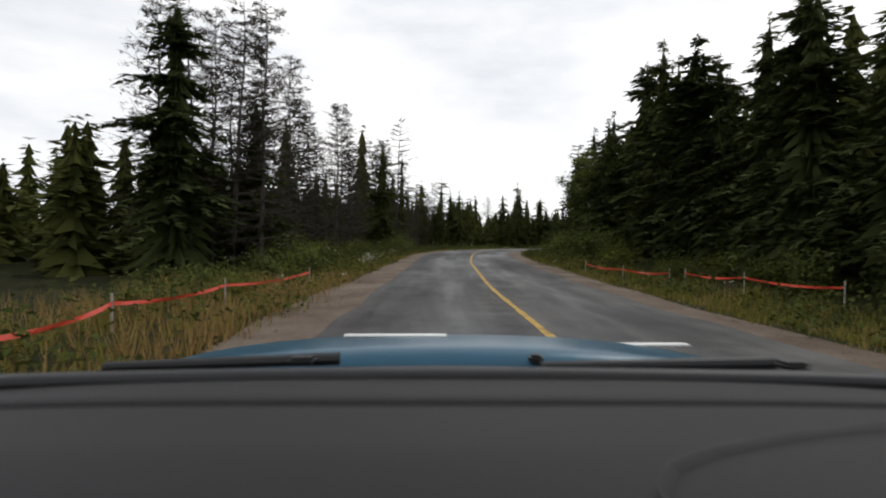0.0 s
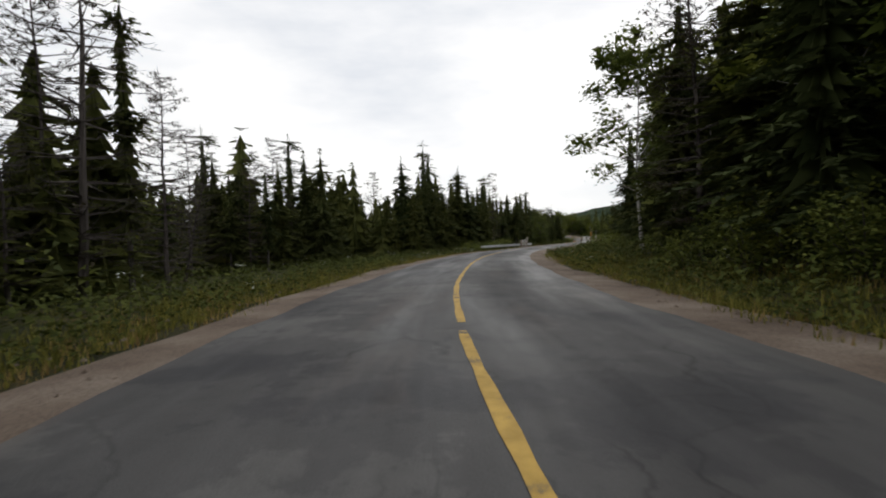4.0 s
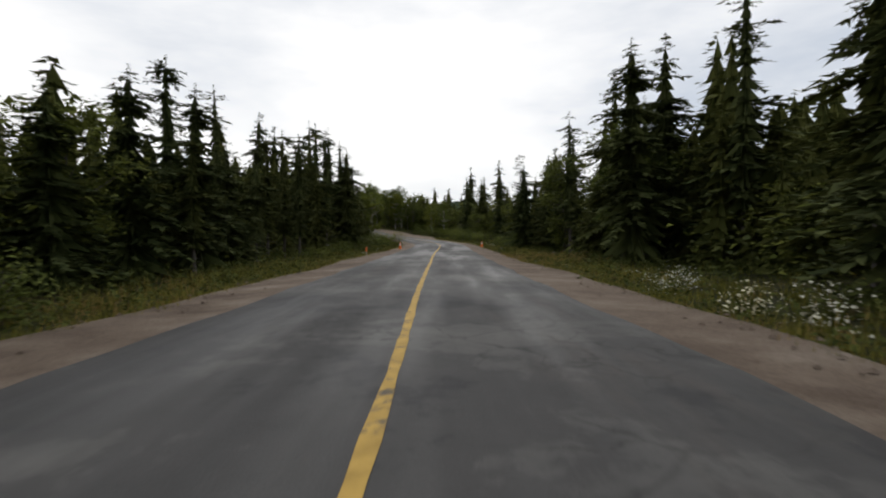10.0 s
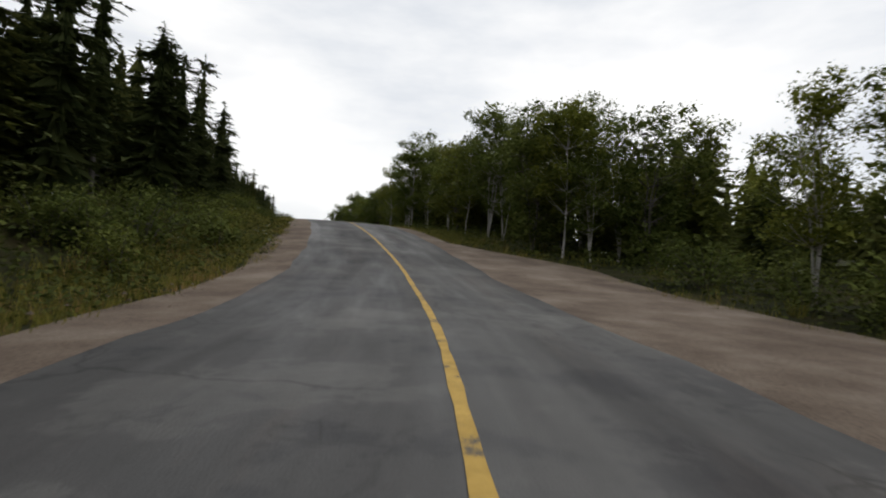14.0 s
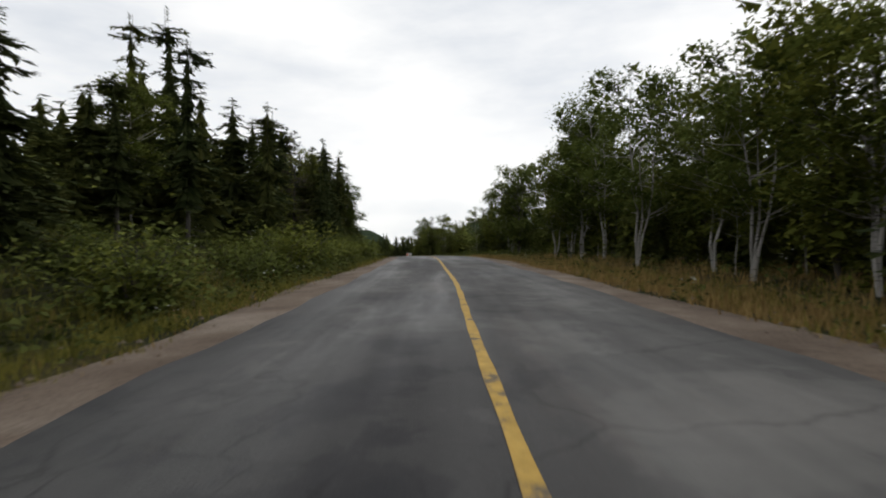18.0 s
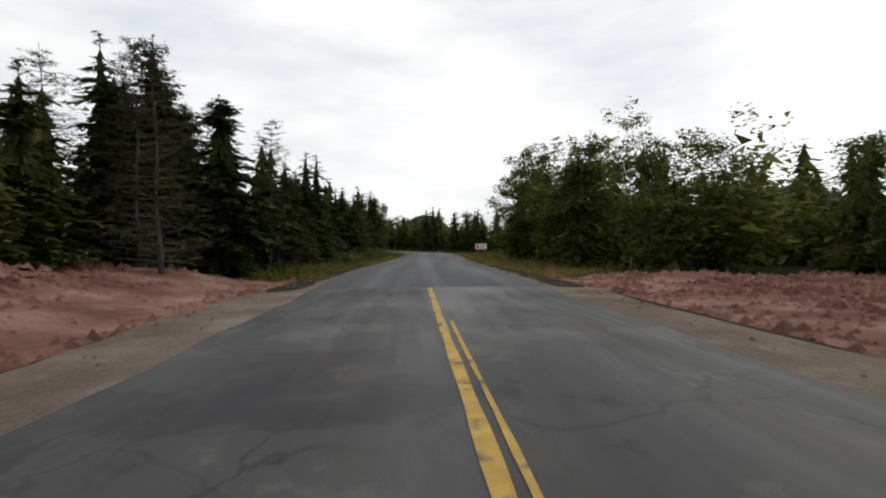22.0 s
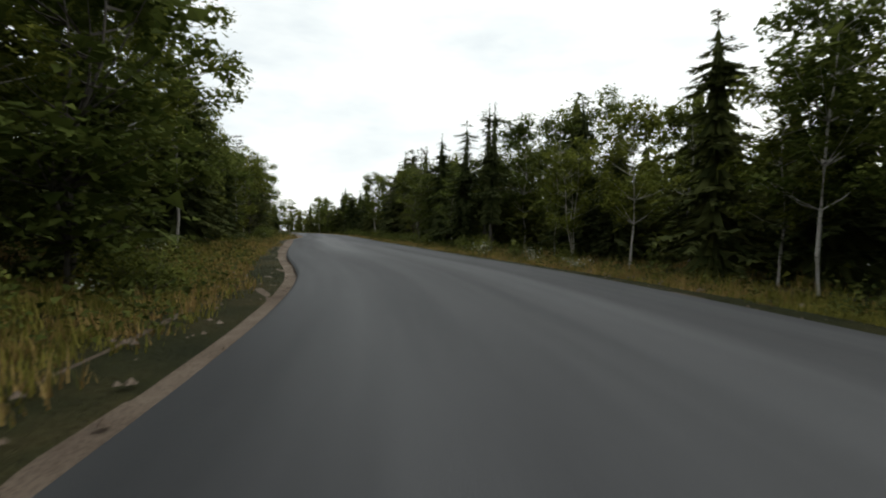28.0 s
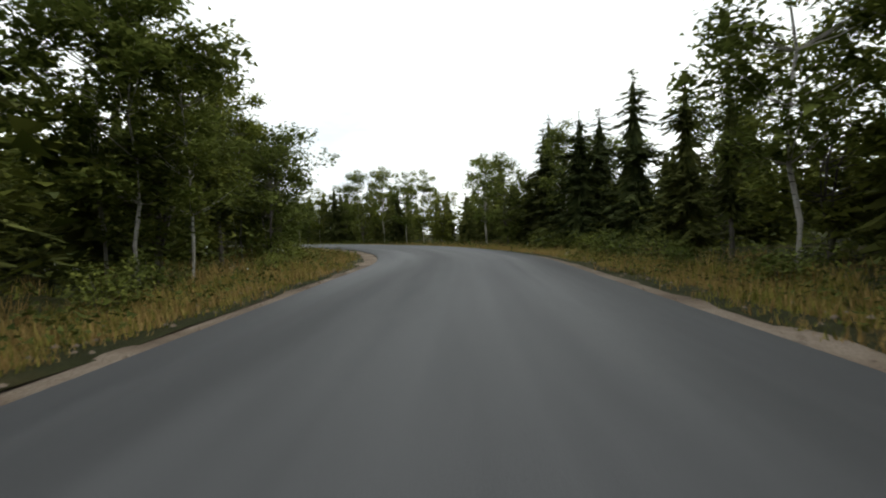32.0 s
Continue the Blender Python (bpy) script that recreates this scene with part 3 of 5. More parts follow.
CUT = 660.0
steps = np.arange(START, END, 1.5)
for side in (-1, 1):
    offs = [side * (table(WIDTH, s) + np.r_[np.arange(0.6, 3.4, 0.4), np.arange(4.0, 13.5, 1.1)]) for s in steps]
    hts = [relief(s, o) + 0.05 * wavy(s, 1.9, 3 * side) * wavy(o, 2.3, 1.0) for s, o in zip(steps, offs)]
    tagged(strip("verge", steps, offs, hts, M["soil"]), "grassy road verge with moss and weeds", "verge", kind="structure")
    offs = [side * (table(WIDTH, s) + np.array([-0.15, 0.0, 0.35, 0.7, table(SHOULDER, s) + 0.35 * wavy(s, 0.21, 5 * side), table(SHOULDER, s) + 0.55 + 0.4 * wavy(s, 0.17, 9 * side)])) for s in steps]
    hts = [-0.06 * float(ease(CUT, CUT + 3, s)) + np.array([-0.03, -0.015, -0.03 + 0.02 * wavy(s, 1.3, 2), -0.05 + 0.02 * wavy(s, 1.1, 4), -0.075, -0.32]) for s in steps]
    tagged(strip("gravel_shoulder", steps, offs, hts, M["shoulder"]), "pinkish loose gravel road shoulder", "shoulder", kind="structure")
for name, a, b, m, label in (("road", START, CUT + 3, "old", "worn grey patched asphalt road"), ("road", CUT, END, "new", "fresh dark asphalt road")):
    ss = np.arange(a, b + 0.01, 1.0)
    offs = [np.array([-1, -0.98, -0.5, 0, 0.5, 0.98, 1]) * (table(WIDTH, s) + (0.10 * wavy(s, 0.9, 3) if m == "old" else 0.0)) for s in ss]
    if m == "new":
        for o, s in zip(offs, ss):
            o[:3] -= np.array([0.3, 0.3, 0.1]) * float(ease(735, 750, s) * (1 - ease(788, 808, s)))
    hts = [(0.0 if m == "old" else -0.03 + 0.06 * float(ease(CUT, CUT + 2.5, s))) + np.array([-0.06, 0.0, 0.03, 0.045, 0.03, 0.0, -0.06]) for s in ss]
    tagged(strip(name, ss, offs, hts, M[m]), label, "road", kind="structure")
ss = np.arange(450.0, 486.0, 1.0)
reach = [3.2 + 5.2 * float(ease(450, 462, s) * (1 - ease(474, 486, s))) for s in ss]
offs = [np.array([3.1, 3.1 + 0.4 * (r - 3.0), r + 0.3 + 0.25 * wavy(s, 0.7, 3), r + 1.1 + 0.3 * wavy(s, 0.5, 1)]) for s, r in zip(ss, reach)]
tagged(strip("pull_off", ss, offs, [np.array([-0.025, 0.0, -0.03, -0.3])] * len(ss), M["shoulder"]), "wide gravel pull-off beside the bend", "pull-off", kind="structure")
ss = np.arange(598.0, 640.0, 0.7)
offs = [np.array([1.75 + 0.12 * wavy(s, 0.8, 1), 2.5, 3.42 + 0.1 * wavy(s, 1.1, 5)]) for s in ss]
tagged(strip("asphalt_patch", ss, offs, [np.array([0.03, 0.02, -0.005])] * len(ss), M["patch"]), "bluish repaired asphalt strip along the edge", "road patch", kind="structure")
LINE_SHIFT = ((88, 0), (194, 0), (203, 0.3), (212, 0.3), (222, 0.1), (230, 0), (440, 0), (456, 0.3), (470, 0.3), (488, 0), (588, 0), (960, 0))
for a, b, off in ((100, 206, 0), (206.4, 217, 0.02), (217.6, 222.5, -0.03), (222.8, 268, 0), (268.5, 330.5, 0), (330.8, 527, 0), (527.2, 528, -0.02), (528.2, 604, 0), (604.3, 661, 0), (648, 654.5, 0.16)):
    ss = np.arange(a, b + 0.01, 0.5)
    half = 0.062 if off < 0.15 else 0.025
    offs = [off + table(LINE_SHIFT, s) + np.array([-half, half]) * (1 + 0.25 * wavy(s, 2.7, 1)) + 0.03 * wavy(s, 0.12, 2) for s in ss]
    tagged(strip("centre_line", ss, offs, [np.array([0.052, 0.052])] * len(ss), M["yellow"]), "worn yellow painted centre line on asphalt", "road marking", "centre line", "structure")

# ---- plants ----
rnd = random.Random(7)
dice = np.random.default_rng(11)


class Shape:
    """Vertices and faces that are gathered up before they become a mesh; blades are loose triangles kept as one array."""

    def __init__(self):
        self.v, self.f, self.blades = [], [], []

    def add(self, tris):
        self.blades.append(np.asarray(tris, float).reshape(-1, 3, 3))

    def tube(self, path, radii, sides=5):
        k = len(self.v)
        for i, (p, r) in enumerate(zip(path, radii)):
            p = Vector(p)
            way = (Vector(path[min(i + 1, len(path) - 1)]) - Vector(path[max(i - 1, 0)])).normalized()
            q = way.to_track_quat("Z", "Y")
            for j in range(sides):
                a = 2 * math.pi * j / sides
                self.v.append(tuple(p + q @ Vector((r * math.cos(a), r * math.sin(a), 0))))
        for i in range(len(path) - 1):
            for j in range(sides):
                a, b = k + i * sides + j, k + i * sides + (j + 1) % sides
                self.f.append((a, b, b + sides, a + sides))

    def filled(self):
        return bool(self.f or self.blades)

    def top(self):
        return max([v[2] for v in self.v] + [float(t[..., 2].max()) for t in self.blades if len(t)])

    def mesh(self, name, material):
        me = bpy.data.meshes.new(name)
        if self.blades:
            pts = np.concatenate(self.blades).reshape(-1, 3)
            n, base = len(pts), len(self.v)
            sizes = np.array([len(f) for f in self.f] + [3] * (n // 3), np.int32)
            corners = np.r_[np.array([i for f in self.f for i in f], np.int32), np.arange(base, base + n, dtype=np.int32)]
            me.vertices.add(base + n)
            me.vertices.foreach_set("co", np.r_[np.array(self.v, float).ravel(), pts.ravel()].astype(np.float32))
            me.loops.add(len(corners))
            me.loops.foreach_set("vertex_index", corners.astype(np.int32))
            me.polygons.add(len(sizes))
            me.polygons.foreach_set("loop_start", np.r_[0, np.cumsum(sizes)[:-1]].astype(np.int32))
            me.update(calc_edges=True)
            me.validate()
        else:
            me.from_pydata(self.v, [], self.f)
        me.materials.append(material)
        me.update()
        return me


def plant(name, label, category, parts, group):
    """One plant at the origin: an empty with its parts."""
    root = thing(name, Matrix.Identity(4), label, category, group)
    for part_name, me in parts:
        ob = new(part_name, me)
        ob.parent = root
        if part_name == "bloom":
            tagged(ob, kind="stuff")
    return root


def bent_stem(h, r, lean, wig):
    n = 7
    pts = [(lean[0] * (i / n) * h + wig * math.sin(i * 1.9) * 0.12, lean[1] * (i / n) * h + wig * math.cos(i * 1.3) * 0.1, h * i / n - (0.5 if i == 0 else 0)) for i in range(n + 1)]
    return pts, [r * (1.25 if i == 0 else 1) * (1 - 0.93 * i / n) for i in range(n + 1)]


def leaves(points, size, wide=0.85):
    """One small pointed leaf, or leaf pair, at each point, turned at random."""
    p = np.asarray(points, float)
    n = len(p)
    size = np.broadcast_to(np.asarray(size, float), (n,)) * dice.uniform(0.6, 1.35, n)
    a, t = dice.uniform(0, 6.283, n), dice.uniform(-0.8, 0.6, n)
    way = np.stack([np.cos(a), np.sin(a), t], -1) * size[:, None]
    side = np.stack([-np.sin(a), np.cos(a), dice.uniform(-0.7, 0.7, n)], -1) * (size * wide * 0.5)[:, None]
    return np.stack([p - side, p + side, p + way], 1)


def in_balls(centres, radius, n, squash=0.75):
    """n points spread through balls round the centres, thicker towards their skins."""
    c = np.asarray(centres, float)[dice.integers(0, len(centres), n)]
    v = dice.normal(size=(n, 3))
    v *= (dice.uniform(0.15, 1, n) ** 0.5 / np.linalg.norm(v, axis=1))[:, None]
    return c + v * np.broadcast_to(np.asarray(radius, float), (n,))[:, None] * (1, 1, squash)


def sprays(roots, az, length, slope, hang, twig, per):
    """Conifer branches, each a row of narrow needle twigs on both sides of its stem, hanging a little."""
    roots, m = np.asarray(roots, float), len(roots)
    counts = np.maximum(4, (length * per).astype(int))
    i = np.repeat(np.arange(m), counts)
    n = len(i)
    u = (np.arange(n) - np.repeat(np.cumsum(counts) - counts, counts) + dice.uniform(0, 1, n)) / counts[i]
    u = 0.12 + 0.88 * u
    r, d = length[i] * u, np.stack([np.cos(az[i]), np.sin(az[i])], -1)
    base = np.c_[roots[i, :2] + d * r[:, None], roots[i, 2] + slope[i] * r - hang * r * u + 0.16 * length[i] * np.clip(u - 0.7, 0, 1)]
    turn = az[i] + np.where(dice.random(n) < 0.5, -1, 1) * dice.uniform(0.25, 1.05, n)
    size = twig * (1.2 - 0.5 * u) * dice.uniform(0.6, 1.4, n) * np.clip(length[i], 0.6, 1.3)
    way = np.stack([np.cos(turn), np.sin(turn), dice.uniform(-0.55, 0.12, n)], -1) * size[:, None]
    w = (size * dice.uniform(0.2, 0.36, n))[:, None] * np.stack([-np.sin(turn), np.cos(turn), dice.uniform(-0.4, 0.4, n)], -1)
    return np.stack([base - w, base + w, base + way], 1)


def skirts(h, spread, start, step, spikes, droop):
    """The shaded inside of a crown: jagged overlapping skirts of branches, one above the other."""
    out, z = [], h * start
    while z < h * 0.97:
        u = (z / h - start) / (1 - start)
        r = spread * ((1 - u) ** 0.85) + 0.05
        k = 2 * spikes
        a = dice.uniform(0, 6.283) + math.pi * (np.arange(k) + dice.uniform(-0.3, 0.3, k)) / spikes
        q = r * np.where(np.arange(k) % 2, dice.uniform(0.7, 1.35, k), dice.uniform(0.3, 0.6, k))
        ring = np.stack([q * np.cos(a), q * np.sin(a), z - droop * q + dice.uniform(-0.2, 0.2, k) * step], -1)
        tip = np.tile((0, 0, min(h * 0.99, z + 1.1 * step + 0.25 * r)), (k, 1))
        out.append(np.stack([tip, ring, np.roll(ring, -1, 0)], 1))
        z += step * rnd.uniform(0.85, 1.15)
    return np.concatenate(out)


def spruce_meshes(h, spread, start, whorls, ragged, club=0.0, twig=0.34, per=14):
    """Trunk and crown of a spruce or fir: whorls of drooping branches, uneven in length, with a dense or a clubbed top."""
    trunk, crown = Shape(), Shape()
    pts, radii = bent_stem(h, 0.0085 * h + 0.03, (rnd.uniform(-0.012, 0.012), rnd.uniform(-0.012, 0.012)), 0.3)
    trunk.tube(pts, radii, 7)
    u = np.sort(dice.uniform(0, 1, whorls)) ** 0.92
    n = 8
    z = np.repeat(h * (start + (1 - start) * u), n) + dice.normal(0, 0.09, whorls * n)
    uu = np.repeat(u, n)
    length = spread * (1 - uu) ** 0.8 * (0.6 + 0.4 * np.minimum(1, uu * 5)) + 0.15
    if club:
        top = uu > 0.74
        length = np.where(top, np.maximum(length, spread * club * (1 - ((uu - 0.88) / 0.15) ** 2 * 0.75)), length * np.where((uu > 0.55), 0.75, 1))
    lobe = 1 + 0.22 * np.sin(np.repeat(dice.uniform(0, 6.283, whorls), n))
    length = np.maximum(0.14, length * lobe * dice.uniform(1 - ragged, 1 + 0.4 * ragged, len(z)))
    keep = dice.random(len(z)) > 0.35 * ragged
    az = dice.uniform(0, 6.283, len(z))
    slope = dice.uniform(-0.3, 0.05, len(z)) + 0.75 * np.clip(uu - 0.6, 0, 1)
    spine = np.array(pts)
    x0, y0 = np.interp(z, spine[:, 2], spine[:, 0]), np.interp(z, spine[:, 2], spine[:, 1])
    crown.add(sprays(np.stack([x0, y0, z], -1)[keep], az[keep], length[keep], slope[keep], 0.2, twig, per))
    crown.add(skirts(h * 0.95, spread * (0.34 if club else 0.45), start + 0.01, 0.45, 13, 0.5))
    tip = np.linspace(0.94, 1.0, 7)[:, None] * (0, 0, h)
    crown.add(leaves(np.repeat(tip, 4, 0), 0.16, 0.4))
    for k in range(16):
        zz, a, ln = h * max(start, 0.1) * rnd.uniform(0.25, 1.1), rnd.uniform(0, 6.283), rnd.uniform(0.3, 1.2)
        trunk.tube([(0, 0, zz), (ln * math.cos(a), ln * math.sin(a), zz - 0.2 * ln)], [0.022, 0.006], 3)
    return trunk, crown


def bare_meshes(h, spread, start, green, twigs):
    """A larch or dying spruce: long bare upswept branches with needles left on part of them."""
    trunk, crown, twig = Shape(), Shape(), Shape()
    pts, radii = bent_stem(h, 0.0075 * h + 0.03, (rnd.uniform(-0.03, 0.03), rnd.uniform(-0.03, 0.03)), 0.6)
    trunk.tube(pts, radii, 6)
    z, tufts = h * start, []
    while z < h * 0.97:
        u = (z / h - start) / (1 - start)
        for k in range(5):
            a, ln = rnd.uniform(0, 6.283), spread * ((1 - u) ** 0.7) * rnd.uniform(0.35, 1.15) + 0.25
            rise = rnd.uniform(-0.25, 0.25) + 0.35 * u
            x0, y0 = pts[min(7, int(z / h * 7))][:2]
            mid = (x0 + 0.55 * ln * math.cos(a), y0 + 0.55 * ln * math.sin(a), z + rise * 0.4 * ln)
            tip = (x0 + ln * math.cos(a + 0.1), y0 + ln * math.sin(a + 0.1), z + rise * ln + 0.12 * ln)
            twig.tube([(x0, y0, z), mid, tip], [0.02 + 0.006 * ln, 0.013, 0.004], 3)
            for q in range(twigs):
                t = rnd.uniform(0.3, 1.0)
                bx, by, bz = (x0 + ln * t * math.cos(a), y0 + ln * t * math.sin(a), z + rise * ln * t * 0.9)
                b, l2 = a + rnd.choice((-1, 1)) * rnd.uniform(0.5, 1.2), rnd.uniform(0.15, 0.5)
                twig.tube([(bx, by, bz), (bx + l2 * math.cos(b), by + l2 * math.sin(b), bz + rnd.uniform(-0.1, 0.2))], [0.009, 0.003], 3)
                if rnd.random() < green:
                    tufts += [(bx + rnd.uniform(0, l2) * math.cos(b), by + rnd.uniform(0, l2) * math.sin(b), bz + rnd.uniform(-0.08, 0.08)) for g in range(5)]
        z += rnd.uniform(0.3, 0.55)
    if tufts:
        crown.add(leaves(tufts, 0.14, 0.4))
    return trunk, twig, crown


def broadleaf_meshes(h, spread, stems, start, count, size, clumps):
    """A birch or alder: leaning stems that fork, and clumps of small leaves round the limbs' ends."""
    trunk, crown = Shape(), Shape()
    ends = []
    for k in range(stems):
        a = rnd.uniform(0, 6.283)
        lean = rnd.uniform(0.02, 0.16) if stems > 1 else rnd.uniform(0.0, 0.08)
        hh = h * rnd.uniform(0.82, 0.97)
        pts, radii = bent_stem(hh, 0.0055 * h + 0.015, (lean * math.cos(a), lean * math.sin(a)), 0.9)
        trunk.tube(pts, radii, 6)
        for q in range(clumps // stems):
            u = rnd.uniform(start, 1.0)
            base = pts[min(7, int(u * 7))]
            b = rnd.uniform(0, 6.283)
            out = spread * rnd.uniform(0.25, 1.0) * (1 - 0.55 * abs(u - 0.62) / 0.4)
            tip = (base[0] + out * math.cos(b), base[1] + out * math.sin(b), min(h, base[2] + out * rnd.uniform(0.3, 0.9)))
            trunk.tube([base, ((base[0] + tip[0]) / 2, (base[1] + tip[1]) / 2, (base[2] + tip[2]) / 2 - 0.1), tip], [0.026, 0.016, 0.005], 3)
            ends.append(tip)
        ends.append((pts[-1][0], pts[-1][1], hh))
    crown.add(leaves(in_balls(ends, spread * dice.uniform(0.17, 0.36, count), count, 0.8), size))
    crown.add(leaves(in_balls(ends, spread * 0.2, count // 7), size * 2.2, 0.8))
    return trunk, crown


def bush_meshes(h, spread, count, size):
    stem, crown = Shape(), Shape()
    tips = []
    for k in range(11):
        a, r = rnd.uniform(0, 6.283), spread * rnd.uniform(0.2, 0.85)
        tip = (r * math.cos(a), r * math.sin(a), h * rnd.uniform(0.4, 0.9))
        stem.tube([(0.1 * math.cos(a), 0.1 * math.sin(a), -0.2), (tip[0] * 0.5, tip[1] * 0.5, tip[2] * 0.6), tip], [0.025, 0.017, 0.006], 3)
        tips.append(tip)
    p = in_balls(tips, spread * 0.48, count, 0.85)
    low = dice.random(count) < 0.4
    p[low, 2] *= dice.uniform(0.1, 0.9, low.sum())
    p[:, 2] = np.maximum(0.05, p[:, 2])
    crown.add(leaves(p, size))
    core = in_balls([(0, 0, h * 0.38)], spread * 0.55, count // 10, 0.55 * h / spread)
    crown.add(leaves(core, size * 2.2, 0.8))
    return stem, crown


KINDS = {}


def kind(key, name, label, category, build, mats, count):
    KINDS[key] = []
    for k in range(count):
        meshes = build()
        parts = [(n, sh.mesh(n, M[m])) for (n, m), sh in zip(mats, meshes) if sh.filled()]
        KINDS[key].append((plant(name, label, category, parts, ""), max(sh.top() for sh in meshes if sh.filled())))


TB, CR = ("trunk", "spruce_bark"), ("crown", "spruce")
kind("S", "spruce_tree", "dark green spruce with dense drooping branches", "tree", lambda: spruce_meshes(11, 3.0, 0.05, 32, 0.4), (TB, CR), 5)
kind("P", "spruce_tree", "tall narrow black spruce with clubbed ragged top", "tree", lambda: spruce_meshes(12, 2.0, 0.22, 28, 0.55, 0.48, 0.3), (TB, CR), 4)
kind("F", "fir_tree", "broad balsam fir with full pointed crown", "tree", lambda: spruce_meshes(11, 4.0, 0.03, 36, 0.3, 0, 0.42, 13), (TB, CR), 2)
kind("L", "larch_tree", "half-bare larch with sparse brownish needles", "tree", lambda: bare_meshes(13, 2.9, 0.12, 0.9, 6), (("trunk", "dead"), ("bare_crown", "dead"), ("needle_crown", "larch")), 4)
kind("D", "dead_tree", "bare grey dead conifer with broken twigs", "tree", lambda: bare_meshes(11, 2.2, 0.1, 0.12, 4), (("trunk", "dead"), ("bare_crown", "dead"), ("needle_crown", "larch")), 2)
BB = (("trunk", "birch_bark"), ("crown", "birch"))
kind("B", "birch_tree", "leafy green birch with pale white trunk", "tree", lambda: broadleaf_meshes(10, 2.5, 1, 0.3, 5400, 0.135, 44), BB, 3)
kind("C", "birch_tree", "birch clump with several slender white stems", "tree", lambda: broadleaf_meshes(10, 2.9, 3, 0.3, 6200, 0.135, 54), BB, 3)
kind("A", "alder_tree", "rounded dense green alder tree", "tree", lambda: broadleaf_meshes(7, 2.7, 3, 0.06, 5600, 0.135, 58), (("trunk", "spruce_bark"), ("crown", "alder")), 3)
kind("Y", "birch_tree", "small birch with yellowing autumn leaves", "tree", lambda: broadleaf_meshes(6, 1.7, 2, 0.2, 1900, 0.11, 20), (("trunk", "birch_bark"), ("crown", "autumn")), 2)
kind("b", "alder_bush", "dense green alder bush on the verge", "bush", lambda: bush_meshes(2.0, 1.6, 950, 0.125), (("stem", "spruce_bark"), ("crown", "alder")), 4)
kind("w", "wild_flowers", "clump of tall white wild flowers", "wild flowers", lambda: bush_meshes(0.8, 0.7, 150, 0.06), (("stem", "weed"), ("bloom", "flower")), 2)
kind("W", "birch_tree", "half-dead birch with bare top and pale trunk", "tree", lambda: broadleaf_meshes(11, 2.3, 1, 0.3, 1300, 0.12, 46), BB, 1)
used = {}


def grow(key, s, d, h, tilt=0.0, turn=None):
    """A plant of that kind and height, on the ground beside the road."""
    model, tall = KINDS[key][rnd.randrange(len(KINDS[key]))]
    k = h / tall
    x, y, z = beside(s, d, relief(s, d) - 0.05)
    wide = k ** 0.6 * rnd.uniform(0.9, 1.12) if key in "SPF" else k * rnd.uniform(0.9, 1.15)
    m = pose(x, y, z, tilt, rnd.uniform(-1.5, 1.5), rnd.uniform(0, 360) if turn is None else turn) @ Matrix.Diagonal((wide, wide, k, 1))
    used[key] = used.get(key, 0) + 1
    if used[key] <= len(KINDS[key]):
        model, tall = KINDS[key][used[key] - 1]
        k = h / tall
        model.matrix_basis = pose(x, y, z, tilt, 0, 40 * k) @ Matrix.Diagonal((k, k, k, 1))
        return model
    return place_copy(model, m)


def place_copy(model, m):
    """copy_thing at a pose that carries its own scale."""
    ob = copy_thing(model, Matrix.Identity(4))
    ob.matrix_basis = m
    return ob


spots = {}


def taken(s, d, gap):
    cell = (int(s // 4), int(d // 4))
    return any((s - a) ** 2 + (d - b) ** 2 < gap * gap for i in (-1, 0, 1) for j in (-1, 0, 1) for a, b in spots.get((cell[0] + i, cell[1] + j), ()))


def mark(s, d):
    spots.setdefault((int(s // 4), int(d // 4)), []).append((s, d))


# single trees that stand out against the sky: along, to the right, height, kind
SOLO_1 = ((272.0, -27.0, 16.5, "P"), (267.0, -30.0, 13.8, "P"), (290.0, -25.0, 15.0, "L"), (236.0, -16.5, 20.0, "D"), (220.0, -16.2, 17.0, "L"), (204.0, -13.8, 16.0, "L"), (208.0, 13.9, 14.5, "F"), (213.0, 23.8, 13.5, "S"), (206.6, 19.4, 12.3, "S"), (222.5, 13.3, 13.4, "S"), (237.0, 9.6, 14.5, "L"), (193.6, -13.2, 15.5, "L"), (194.6, -12.0, 15.5, "L"), (190.0, -14.5, 14.0, "S"), (198.0, -13.5, 15.0, "L"), (194.5, 12.5, 12.8, "F"), (189.5, 13.5, 12.0, "S"))
SOLO_2 = ((346.8, -11.8, 14.0, "S"), (349.9, -15.4, 13.0, "S"), (341.0, -20.0, 18.0, "S"), (312.5, -11.0, 16.0, "L"), (325.0, -13.0, 13.0, "P"), (379.0, 14.6, 14.0, "P"), (395.8, 14.2, 14.7, "P"), (419.5, 14.6, 12.6, "S"), (385.3, -15.4, 12.3, "P"), (386.4, -13.0, 10.8, "P"), (416.5, -21.7, 16.0, "S"), (446.3, -19.3, 14.9, "P"), (456.0, -14.5, 14.0, "P"), (445.4, -13.3, 12.3, "P"), (418.9, -20.4, 14.7, "S"), (411.3, 9.4, 9.3, "S"))
